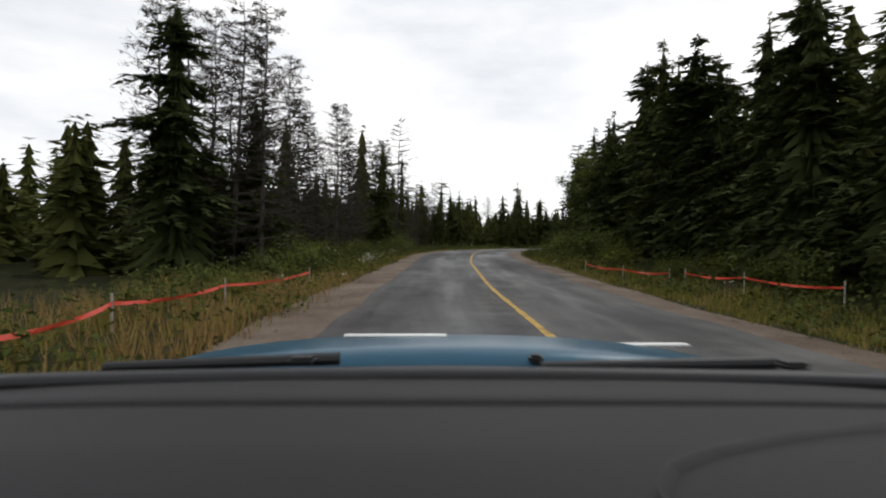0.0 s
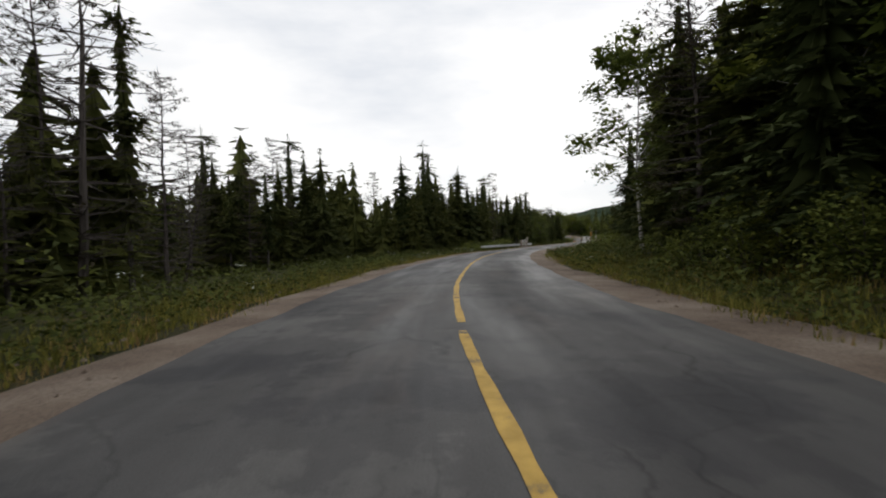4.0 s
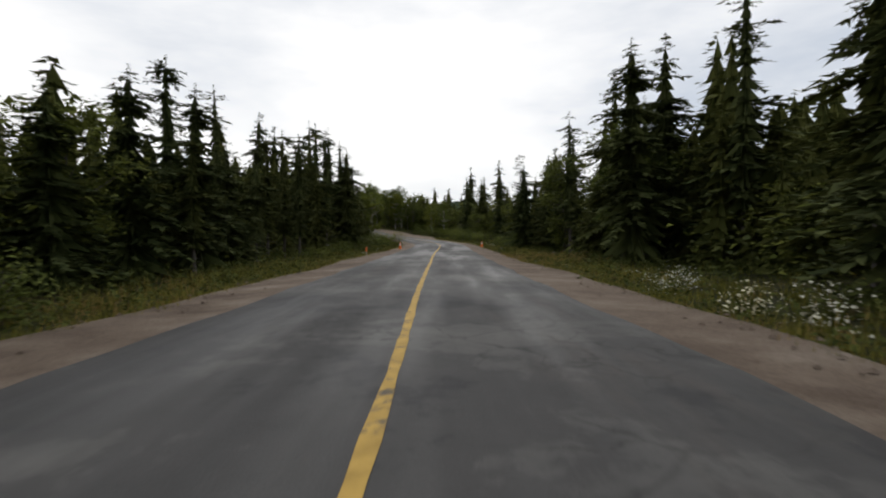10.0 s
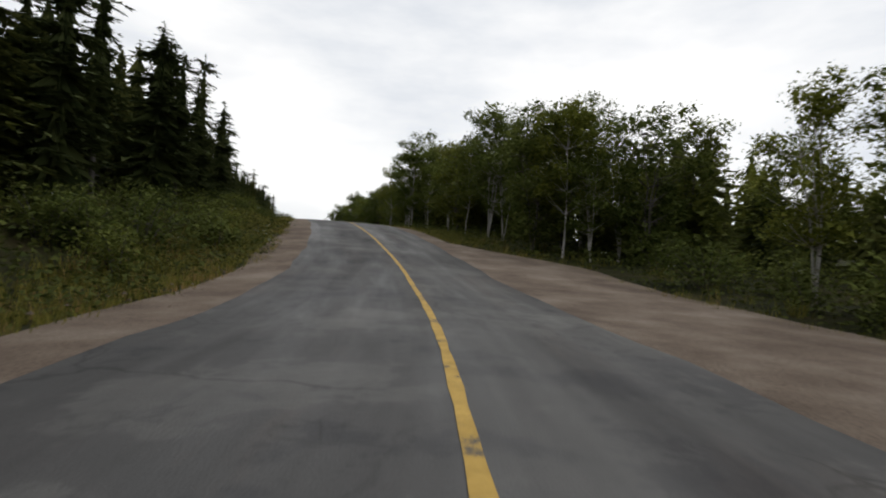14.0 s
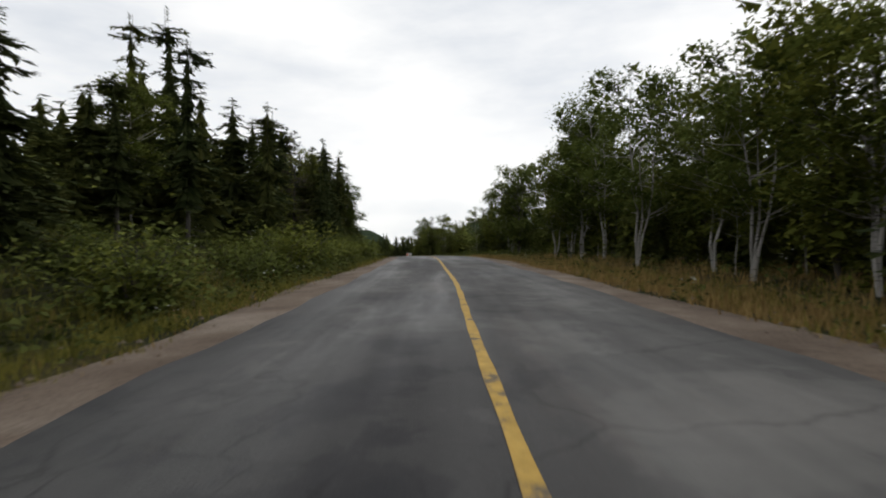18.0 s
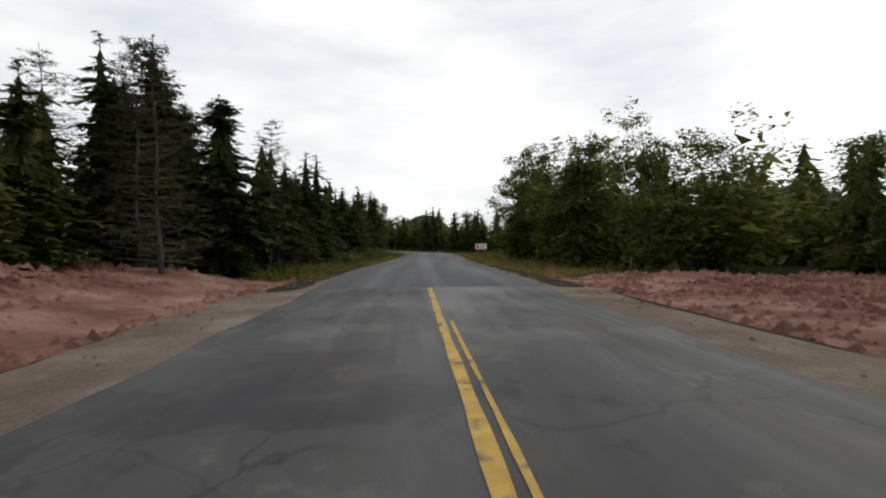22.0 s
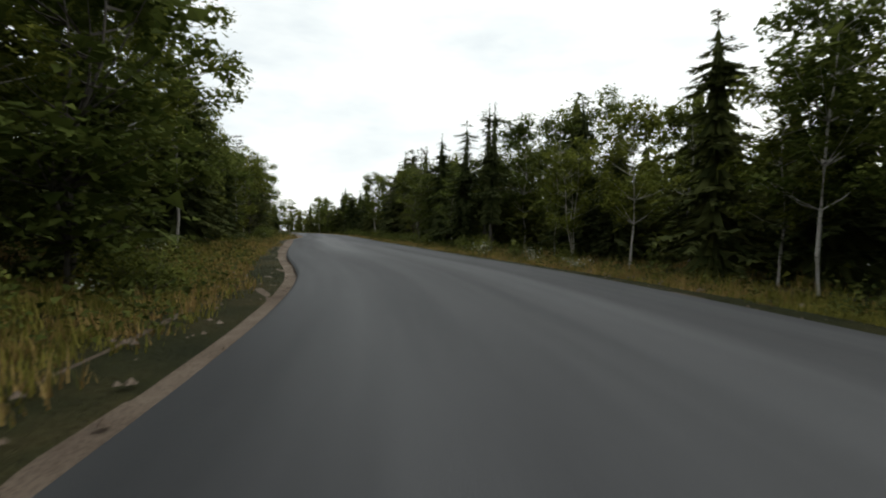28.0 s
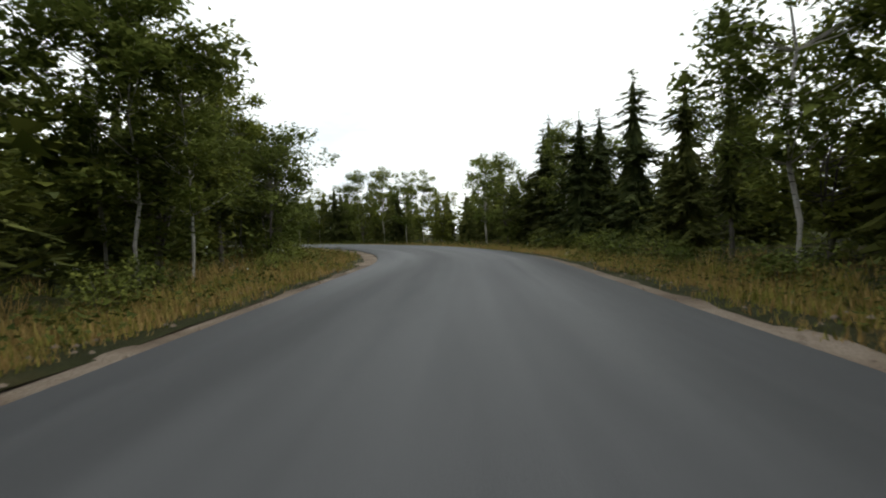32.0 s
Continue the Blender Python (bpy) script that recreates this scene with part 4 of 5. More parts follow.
SOLO_3 = ((421.6, 14.1, 12.0, "S"), (401.2, 11.5, 9.0, "A"), (433.8, 14.3, 12.8, "P"), (446.2, 19.7, 16.2, "L"), (455.5, 17.1, 12.2, "S"), (463.5, 19.3, 13.4, "S"), (466.2, 30.6, 18.5, "S"), (475.6, 30.0, 16.8, "S"), (460.2, 20.9, 13.4, "S"), (377.0, 28.5, 12.0, "S"), (486.5, 14.0, 10.0, "B"), (432.5, -9.2, 8.0, "B"), (480.5, 10.6, 9.3, "B"), (484.3, 10.6, 9.8, "B"), (492.0, 10.4, 10.9, "C"), (467.5, 12.5, 7.2, "C"), (465.0, 14.0, 8.0, "B"))
SOLO_4 = ((589.7, -21.7, 16.5, "P"), (587.7, -18.0, 16.3, "P"), (575.1, -11.5, 9.5, "P"), (617.8, -11.8, 13.0, "L"), (619.0, -20.4, 16.5, "S"), (626.7, -19.6, 17.0, "L"), (626.2, -18.0, 16.0, "L"), (620.5, 12.7, 11.6, "C"), (618.0, 13.4, 12.4, "B"), (622.8, 14.0, 10.8, "C"), (616.0, 12.6, 12.4, "A"), (634.6, 13.9, 10.6, "S"), (640.0, 12.5, 9.3, "B"), (642.5, 14.5, 9.0, "S"), (556.4, 11.2, 9.5, "C"), (568.5, 10.0, 8.5, "C"), (572.9, 11.3, 9.0, "C"), (597.8, 11.1, 10.5, "C"), (594.5, 11.6, 10.5, "B"), (615.0, -9.6, 10.5, "B"), (623.6, -10.2, 10.4, "S"), (620.0, -10.4, 11.0, "S"), (627.4, -10.2, 9.6, "S"), (631.5, -10.4, 9.2, "S"), (634.7, -10.4, 8.8, "L"), (617.5, -9.8, 10.5, "F"), (562.0, 11.5, 10.2, "S"))
SOLO_5 = ((681.0, 14.0, 12.0, "W"), (668.6, -15.7, 9.6, "L"), (668.2, -13.1, 10.0, "S"), (666.2, -10.8, 9.4, "L"), (664.5, -9.2, 8.7, "L"), (700.5, -43.0, 14.5, "P"), (691.8, 10.0, 11.2, "L"), (694.0, 12.0, 12.2, "L"), (708.2, -8.8, 7.9, "S"), (711.5, -8.8, 8.8, "L"), (703.8, -10.4, 8.2, "S"), (753.4, 13.8, 9.8, "S"), (757.0, 11.0, 9.5, "L"), (751.0, 12.0, 9.0, "S"), (764.5, 10.0, 11.0, "S"), (767.5, 10.5, 10.6, "S"), (779.0, 10.0, 8.6, "B"), (785.0, 10.5, 9.8, "S"), (781.5, 9.8, 9.0, "B"), (788.5, 10.0, 7.6, "B"), (797.0, 11.0, 9.0, "B"))
SOLO_6 = ((818.5, 10.0, 10.9, "S"), (828.7, 9.6, 11.3, "L"), (828.7, -10.2, 11.2, "L"), (837.3, -14.0, 15.0, "L"), (828.8, -9.0, 7.6, "D"), (846.5, -11.0, 10.2, "P"), (845.9, -9.7, 9.3, "P"), (842.2, 12.3, 11.8, "P"), (850.4, 12.3, 10.9, "S"), (880.8, 12.0, 9.5, "S"), (843.7, 9.6, 9.0, "D"), (858.9, 18.3, 16.5, "S"), (870.0, -11.0, 10.7, "P"), (873.9, 10.0, 9.0, "S"), (805.0, 10.0, 11.0, "P"), (808.0, 10.6, 11.5, "P"), (811.0, 10.0, 10.8, "P"), (866.0, 11.0, 8.6, "S"), (844.0, 10.3, 11.0, "S"), (841.0, 10.6, 12.5, "S"), (838.5, 11.2, 12.5, "F"), (847.5, 11.5, 11.0, "S"), (852.4, 10.4, 10.6, "B"), (871.3, 12.0, 10.6, "S"), (863.6, 11.2, 8.2, "P"), (880.4, 12.4, 10.6, "S"), (877.9, -12.2, 12.6, "P"), (843.5, -9.6, 7.6, "Y"))
grow("D", 246.9, -19.6, 10.5, 24, 150)
for row in SOLO_1 + SOLO_2 + SOLO_3 + SOLO_4 + SOLO_5 + SOLO_6:
    grow(row[3], *row[:3])
    mark(*row[:2])

# the height of the woods' front by distance along the road
CANOPY_L = ((165, 9), (187, 10), (198, 12.5), (212, 11.5), (225, 12), (236, 12.5), (247, 9), (258, 9), (270, 11.5), (282, 12), (294, 11), (306, 10.5), (318, 11.5), (330, 10.5), (348, 11), (366, 9.5), (378, 7.5), (402, 8), (412, 10), (420, 9.5), (428, 6.5), (440, 5.5), (452, 6.2), (470, 7.5), (498, 8), (522, 6.8), (540, 5), (558, 5.8), (575, 6.5), (594, 8), (604, 10.5), (620, 11), (632, 10.5), (642, 7.7), (655, 6.5), (666, 8), (678, 9), (690, 8), (702, 7.4), (714, 7.6), (726, 9), (762, 8), (775, 10), (800, 10), (815, 9), (825, 8), (840, 8.5), (850, 10), (866, 9.5), (960, 8))
CANOPY_R = ((165, 9.3), (198, 11.5), (210, 9.2), (222, 9.8), (236, 11.8), (250, 12), (262, 12), (284, 11.5), (292, 9.5), (306, 8.7), (320, 9.5), (350, 8), (366, 10), (391, 10.3), (403, 8.5), (416, 8), (427, 6.8), (438, 8.5), (450, 7.5), (474, 5.5), (480, 7.4), (492, 9.3), (505, 11.2), (520, 10.5), (530, 9), (546, 8.4), (558, 9.4), (570, 7.5), (582, 9.5), (595, 10.5), (606, 8.8), (620, 9.5), (640, 7), (655, 8), (666, 5.5), (678, 8), (691, 10), (703, 10), (709, 8.5), (714, 7.5), (760, 8.4), (774, 8), (786, 6.8), (798, 7.8), (812, 10), (823, 8.4), (835, 8.5), (846, 8), (857, 9.8), (870, 7.6), (882, 8.2), (960, 7.6))
# woods by stretch: from, to, nearest and farthest offset, trees per 100 square metres, kinds
WOODS_L = (
    (120, 184, 36, 50, 3.5, "SSP"), (191, 200, 12, 20, 9.0, "LLSLL"), (200, 222, 11.5, 21, 10.0, "LLDLSL"), (222, 240, 13, 22, 7.2, "LDPLL"), (240, 272, 20, 30, 6.5, "SSPPL"),
    (272, 304, 10.5, 19, 7.0, "SSSPA"), (304, 346, 9.8, 18, 7.5, "SSPS"), (346, 372, 9.6, 17, 7.5, "SAPSA"), (372, 424, 9.5, 18, 7.0, "SPSP"), (424, 470, 10.0, 18, 7.0, "SPSB"),
    (470, 520, 10.3, 19, 6.5, "SPPS"), (520, 575, 10.5, 19, 7.0, "SPPS"), (575, 604, 9.8, 17, 7.0, "SPLB"), (604, 636, 9.2, 17, 11.0, "SFSBS"), (630, 660, 34, 46, 4.0, "SPS"),
    (661, 690, 9.2, 18, 8.5, "SLSFS"), (690, 735, 9.0, 17, 9.0, "SFSSS"), (735, 790, 8.8, 17, 8.5, "BASAC"), (790, 860, 8.6, 17, 9.0, "ABABS"), (860, 940, 8.8, 17, 6.0, "ABAB"),
)
WOODS_R = (
    (120, 180, 14, 24, 4.4, "SSF"), (180, 201, 11.5, 20, 6.5, "SSFS"), (201, 252, 9.8, 19, 7.0, "SSSB"), (252, 284, 13, 22, 6.0, "SPS"), (284, 302, 14, 25, 4.5, "PPS"), (302, 345, 16, 29, 4.5, "SAPS"),
    (345, 392, 10.5, 19, 6.5, "SPSA"), (392, 440, 11.0, 21, 6.0, "ASPS"), (440, 452, 13.5, 24, 5.0, "ASB"), (452, 481, 18, 28, 4.5, "ASA"), (478, 548, 9.8, 18, 9.0, "BCAABC"), (548, 604, 9.8, 18, 7.5, "CBCBA"), (604, 632, 13, 25, 5.0, "ASA"),
    (632, 640, 19, 31, 4.5, "AAS"), (640, 672, 20, 32, 4.5, "AAS"), (672, 690, 9.8, 18, 7.5, "AAAS"), (690, 708, 9.6, 18, 9.0, "BASB"), (708, 745, 16, 27, 4.8, "SYAB"), (745, 800, 9.6, 18, 7.5, "SSCSB"), (800, 834, 9.4, 18, 8.0, "ASABC"), (834, 850, 9.6, 18, 8.0, "SSFSA"), (850, 860, 9.8, 18, 8.0, "BAB"), (860, 940, 9.6, 18, 6.5, "SABA"),
)
wanted, deep, thicket = [], [], []
for side, rows, canopy in ((-1, WOODS_L, CANOPY_L), (1, WOODS_R, CANOPY_R)):
    for s0, s1, d0, d1, per, kinds in rows:
        leafy = 0.6 if sum(kinds.count(c) for c in "ABCY") >= 2 else 0.12
        thin = kinds.count("L") >= 2
        for k in range(int((s1 - s0) * (d1 - d0) * per / 100)):
            for attempt in range(6):
                s, u = rnd.uniform(s0, s1), rnd.random() ** 1.5
                d = side * (d0 + (d1 - d0) * u + 0.8 * wavy(s, 0.4, side))
                if not taken(s, d, 1.4):
                    key = rnd.choice(kinds)
                    h = float(table(canopy, s)) * (1.08 + 0.25 * u) * rnd.choice((0.65, 0.8, 0.9, 0.97, 1.04, 1.1)) * (1.12 if key == "P" else 1.0)
                    wanted.append((u, key, s, d, h))
                    mark(s, d)
                    break
        for k in range(int((s1 - s0) * 0.8)):
            s, d = rnd.uniform(s0, s1), d0 + 2.5 + rnd.uniform(0, 1) * (d1 - d0 - 2)
            deep.append((s, side * d, float(table(canopy, s)) * rnd.uniform(0.4, 0.75 if thin else 0.85), rnd.random() < leafy))
        for k in range(int((s1 - s0) * 1.3)):
            s, d = rnd.uniform(s0, s1), d1 + rnd.uniform(-2, 14)
            deep.append((s, side * d, float(table(canopy, s)) * (0.7 if thin else 1.0) * rnd.uniform(0.8, 1.15), rnd.random() < leafy))
        for k in range(int((s1 - s0) * 0.25)):
            s = rnd.uniform(s0, s1)
            deep.append((s, side * (d1 + rnd.uniform(14, 70)), float(table(canopy, s)) * rnd.uniform(0.9, 1.3), False))
        for k in range(int((s1 - s0) * 48)):
            thicket.append((rnd.uniform(s0, s1), side * (d0 + 0.3 + rnd.uniform(0, 1) ** 0.8 * 9), rnd.random() ** 1.3 * 3.0, leafy > 0.5))
room = {"S": 225, "P": 95, "A": 240}
for u, key, s, d, h in sorted(wanted):
    room[key] = room.get(key, 200) - 1
    if u < 0.8 and room[key] >= 0:
        grow(key, s, d, min(h, {"A": 8.6, "Y": 6.5}.get(key, 30)))
    else:
        deep.append((s, d, h, key in "ABCY"))

# the dark undergrowth between the trunks
spread_s, spread_d, spread_up = (np.array([row[i] for row in thicket]) for i in range(3))
where = beside(spread_s, spread_d, relief(spread_s, spread_d) + spread_up)
broad = dice.random(len(thicket)) < np.where([row[3] for row in thicket], 0.75, 0.35)
for key, pick in (("alder", broad), ("spruce", ~broad)):
    low = Shape()
    low.add(leaves(where[pick], 0.26))
    tagged(new("thicket", low.mesh("thicket", M[key])), "dark leafy undergrowth between the tree trunks", "undergrowth", kind="stuff")
# deeper woods, one joined stand of simpler trees
models = {(a, b): [] for a in (False, True) for b in (False, True)}
for k in range(6):
    for back in (False, True):
        n = 34 if back else 60
        u = np.sort(dice.uniform(0, 1, n))
        length = (rnd.uniform(2.5, 3.2) * (1 - u) ** 0.85 + 0.2) * dice.uniform(0.6, 1.15, n)
        z = 12 * (0.03 + 0.95 * u)
        far = [sprays(np.c_[np.zeros((n, 2)), z], dice.uniform(0, 6.283, n), length, dice.uniform(-0.3, 0.0, n), 0.2, 0.95 if back else 0.6, 2.2 if back else 4.5), skirts(11.4, 2.0 if back else 1.7, 0.03, 1.0, 7, 0.4), leaves(np.tile((0, 0, 11.6), (3, 1)), 0.5, 0.3)]
        models[False, back].append(np.concatenate(far))
        knots = in_balls([(0, 0, 6.4)], 2.3, 22, 2.1)
        far = [leaves(in_balls(knots, 0.95, 110 if back else 300), 0.55 if back else 0.3), leaves(in_balls([(0, 0, 5.2)], 1.7, 60, 2.4), 0.8, 0.8)]
        models[True, back].append(np.concatenate(far))
for leafy, material, label in ((False, "spruce", "dense dark spruce woods behind the roadside trees"), (True, "alder", "dense leafy woods behind the roadside trees")):
    stand_of = Shape()
    for s, d, h, broad in deep:
        if broad != leafy:
            continue
        v = models[leafy, abs(d) > 21][rnd.randrange(6)]
        a, k = rnd.uniform(0, 6.283), h / 12
        turn = np.array([[math.cos(a), -math.sin(a), 0], [math.sin(a), math.cos(a), 0], [0, 0, 1]]) * (k**0.6 * rnd.uniform(1.0, 1.4), k**0.6 * rnd.uniform(1.0, 1.4), k)
        stand_of.add(v @ turn.T + beside(s, d, relief(s, min(max(d, -40), 40)) - 0.1))
    tagged(new("deep_woods", stand_of.mesh("deep_woods", M[material])), label, "woods", kind="stuff")
# ---- verge plants: weeds, grass, white flowers, bushes ----
GROWTH_L = ((88, 0.5), (171.7, 0.9), (181.7, 0.8), (227.7, 0.8), (270.4, 0.8), (302.1, 0.9), (330.2, 0.5), (390, 0.6), (430, 0.9), (520, 0.8), (575, 0.9), (615, 0.5), (650, 0.3), (690, 0.6), (740, 0.8), (800, 0.7), (960, 0.7))
GROWTH_R = ((88, 0.6), (186.7, 0.6), (201.7, 0.9), (239.9, 0.9), (293.4, 0.7), (320.5, 0.5), (400, 0.5), (450, 0.8), (520, 0.6), (600, 0.7), (640, 0.8), (650, 0.4), (690, 0.7), (760, 0.6), (820, 0.5), (960, 0.5))
DRY = ((-1, 170, 186, 0.7), (1, 515, 606, 0.85), (-1, 618, 660, 0.7), (1, 655, 745, 0.65), (-1, 325, 350, 0.5), (1, 385, 398, 0.5), (-1, 700, 745, 0.4), (-1, 770, 800, 0.4), (-1, 800, 900, 0.55), (1, 780, 900, 0.5))
leafy, blades, straw, blooms, golden, clumps = (Shape() for _ in range(6))


def dryness(side, s):
    """The share of dry grass on that side of the road."""
    out = np.zeros(len(s))
    for a, b, c, share in DRY:
        out = np.where((side == a) & (s > b) & (s < c), share, out)
    return out


def tufts(points, h, n, wide):
    """n grass blades round each point, each as high as h says."""
    p = np.repeat(np.asarray(points, float), n, 0)
    m = len(p)
    hh = np.repeat(np.asarray(h, float), n) * dice.uniform(0.5, 1.15, m)
    a, o = dice.uniform(0, 6.283, m), dice.uniform(0, wide, m)
    root = p + np.stack([o * np.cos(a), o * np.sin(a), np.full(m, -0.05)], -1)
    b, w = dice.uniform(0, 6.283, m), dice.uniform(0.008, 0.02, m)
    side = np.stack([-w * np.sin(b), w * np.cos(b), np.zeros(m)], -1)
    return np.stack([root - side, root + side, root + np.stack([np.cos(b) * hh * 0.5, np.sin(b) * hh * 0.5, hh + 0.05], -1)], 1)


def heaped(side, s, off):
    """How far the earth and rubble banks lift the ground."""
    if side < 0:
        return 0.42 * ease(628, 634, s) * (1 - ease(664, 670, s)) * ease(5.3, 11.0, off)
    return 0.25 * ease(640, 646, s) * (1 - ease(668, 672, s)) * ease(5.3, 11.0, off)


for side, growth in ((-1, GROWTH_L), (1, GROWTH_R)):
    n = int((END - 190) * 14)
    s = dice.uniform(155, END - 40, n)
    out = dice.random(n)
    dry = dryness(side, s)
    off = table(WIDTH, s) + table(SHOULDER, s) + 0.1 + 0.35 * wavy(s, 0.19, 4 * side) + 8.0 * out ** 1.25
    keep = ~((s > 302) & (s < 318) & (off < 6.3)) & ~((s > (647 if side < 0 else 642)) & (s < 671) & (off > 4.6)) & ~((side > 0) & (s > 450) & (s < 486) & (off < 4.2 + 5.2 * ease(450, 462, s) * (1 - ease(474, 486, s))))
    s, out, dry, off = s[keep], out[keep], dry[keep], off[keep]
    n = len(s)
    at = beside(s, side * off, relief(s, side * off) + heaped(side, s, off))
    high = 1.15 * table(growth, s) * (0.35 + 0.9 * np.minimum(1, out * 2.5)) * dice.uniform(0.6, 1.2, n)
    roll = dice.random(n)
    hay = roll < 0.75 * dry
    green = ~hay & (dice.random(n) < 0.25)
    weed = ~hay & ~green
    straw.add(tufts(at[hay], 0.22 + 0.38 * high[hay], 20, 0.4))
    blades.add(tufts(at[green], 0.2 + 0.33 * high[green], 18, 0.4))
    q, hw = np.repeat(at[weed], 26, 0), np.repeat(high[weed], 26)
    p = in_balls([(0, 0, 0)], 1.0, len(q)) * (0.32 + hw * 0.45)[:, None] + q + np.stack([0 * hw, 0 * hw, hw * 0.4], -1)
    p[:, 2] = np.maximum(q[:, 2] + 0.03, p[:, 2])
    leafy.add(leaves(p, 0.095 * (0.8 + 0.5 * hw)))
    for shape, pick in ((blooms, roll > 0.98), (golden, (roll > 0.95) & (roll < 0.98))):
        q, hw = np.repeat(at[pick], 7, 0), np.repeat(high[pick], 7)
        shape.add(leaves(in_balls([(0, 0, 0)], 0.3, len(q), 0.4) + q + np.stack([0 * hw, 0 * hw, hw], -1), 0.055, 0.9))
    n = int((END - 190) * 14)
    s, out = dice.uniform(155, END - 40, n), dice.random(n) ** 1.7
    dry = dryness(side, s)
    off = table(WIDTH, s) + table(SHOULDER, s) - 0.1 + 0.4 * wavy(s, 0.23, 4 * side) + 4.2 * out
    keep = ~((s > 302) & (s < 318) & (off < 6.3)) & ~((s > (647 if side < 0 else 642)) & (s < 671) & (off > 4.6)) & ~((side > 0) & (s > 450) & (s < 486) & (off < 4.2 + 5.2 * ease(450, 462, s) * (1 - ease(474, 486, s))))
    s, out, dry, off = s[keep], out[keep], dry[keep], off[keep]
    at = beside(s, side * off, relief(s, side * off) + heaped(side, s, off))
    high = (0.1 + 0.26 * out + 0.08 * table(growth, s)) * dice.uniform(0.7, 1.3, len(s))
    hay = dice.random(len(s)) < np.maximum(dry, 0.16)
    straw.add(tufts(at[hay], high[hay], 9, 0.3))
    blades.add(tufts(at[~hay], high[~hay], 9, 0.3))
for side in (-1, 1):
    n = int((END - 190) * 34)
    s = dice.uniform(155, END - 40, n)
    s = np.where((dice.random(n) < 0.4) & (s < 590), s + 300, s)
    out = dice.random(n) ** 1.2
    off = table(WIDTH, s) + table(SHOULDER, s) + 0.12 + 0.35 * wavy(s, 0.21, 5 * side) + 0.15 * wavy(s, 1.7, side) + 3.6 * out
    keep = ~((s > 302) & (s < 318) & (off < 6.3)) & ~((s > (644 if side < 0 else 641)) & (s < 671)) & ~((side > 0) & (s > 450) & (s < 486) & (off < 8.0))
    s, out, off = s[keep], out[keep], off[keep]
    at = beside(s, side * off, relief(s, side * off))
    high = (0.12 + 0.3 * out) * dice.uniform(0.7, 1.4, len(s))
    hay = dice.random(len(s)) < np.maximum(0.85 * dryness(side, s), 0.14 + 0.2 * wavy(s, 0.31, 2 + side)) * (1.1 - 0.5 * out)
    straw.add(tufts(at[hay], high[hay], 12, 0.3))
    blades.add(tufts(at[~hay], high[~hay], 12, 0.3))
for name, sh, m, label in (("verge_weeds", leafy, "weed", "low leafy green weeds along the road verge"), ("verge_grass", blades, "grass", "green grass tufts along the road verge"), ("dry_grass", straw, "dry", "dry straw-coloured grass along the road verge"), ("small_blooms", blooms, "flower", "scattered small white blooms among the weeds"), ("golden_blooms", golden, "autumn", "scattered yellow blooms among the weeds")):
    tagged(new(name, sh.mesh(name, M[m])), label, "plants", kind="stuff")

# bushes by stretch: from, to, nearest and farthest offset, height, how many
BUSHES = (
    (167.7, 174.7, -9.0, -12, 1.3, 6), (201.7, 236, 7.6, 10.5, 2.3, 28), (174.7, 201.7, 8.5, 10.5, 1.5, 18), (270.4, 302.1, 8.5, 13, 1.5, 22), (286.6, 303.9, -8.0, -11, 2.2, 10),
    (318.7, 345, 9, 16, 2.0, 14), (345, 395, -7.6, -9.5, 1.5, 12), (400, 445, -7.2, -10, 1.6, 16), (398, 445, 8.2, 11, 2.0, 15), (440, 456, 7.6, 12, 2.2, 14), (456, 478, 11.5, 15, 2.0, 26), (422, 480, -6.2, -10.5, 1.9, 46),
    (480, 520, -7.4, -10.5, 1.6, 18), (520, 575, -6.8, -10.5, 1.9, 28), (572, 628, -6.4, -9.0, 2.3, 32), (604, 640, 11, 18, 1.8, 12), (690, 735, -7.2, -9.0, 1.6, 14),
    (735, 775, -7.6, -9.8, 1.9, 18), (745, 800, 7.6, 9.4, 0.9, 16), (775, 860, -7.2, -9.0, 1.4, 16), (766, 792, -6.0, -8.2, 1.2, 14), (176.7, 191.7, -7.5, -9.5, 1.1, 12), (190, 222, -8.2, -10.6, 1.7, 34), (284, 301, -7.4, -8.8, 1.8, 20), (299, 307, -6.9, -8.2, 1.8, 14), (604, 628, -6.6, -8.6, 2.2, 22), (700, 722, -6.8, -8.6, 1.6, 16), (800, 880, 7.0, 9.2, 1.4, 36), (820, 885, -7.2, -9.0, 1.3, 24),
)
for s0, s1, d0, d1, h, n in BUSHES:
    for k in range(round(0.7 * n)):
        grow("b", rnd.uniform(s0, s1), rnd.uniform(d0, d1), h * rnd.uniform(0.7, 1.25))
for s0, s1, d0, d1, n in ((262, 282, -6.6, -8.2, 5), (278, 296, 6.6, 8.5, 9), (195, 197.5, -5.8, -6.6, 2), (212, 215, -7.5, -8.5, 2), (280, 283, -6.6, -7.4, 2), (362, 372, 6.6, 7.6, 4), (770, 800, 7.0, 8.4, 8), (750, 762, 6.8, 7.8, 4), (425, 440, 6.8, 8.0, 3)):
    for k in range(n):
        grow("w", rnd.uniform(s0, s1), rnd.uniform(d0, d1), rnd.uniform(0.55, 0.95))

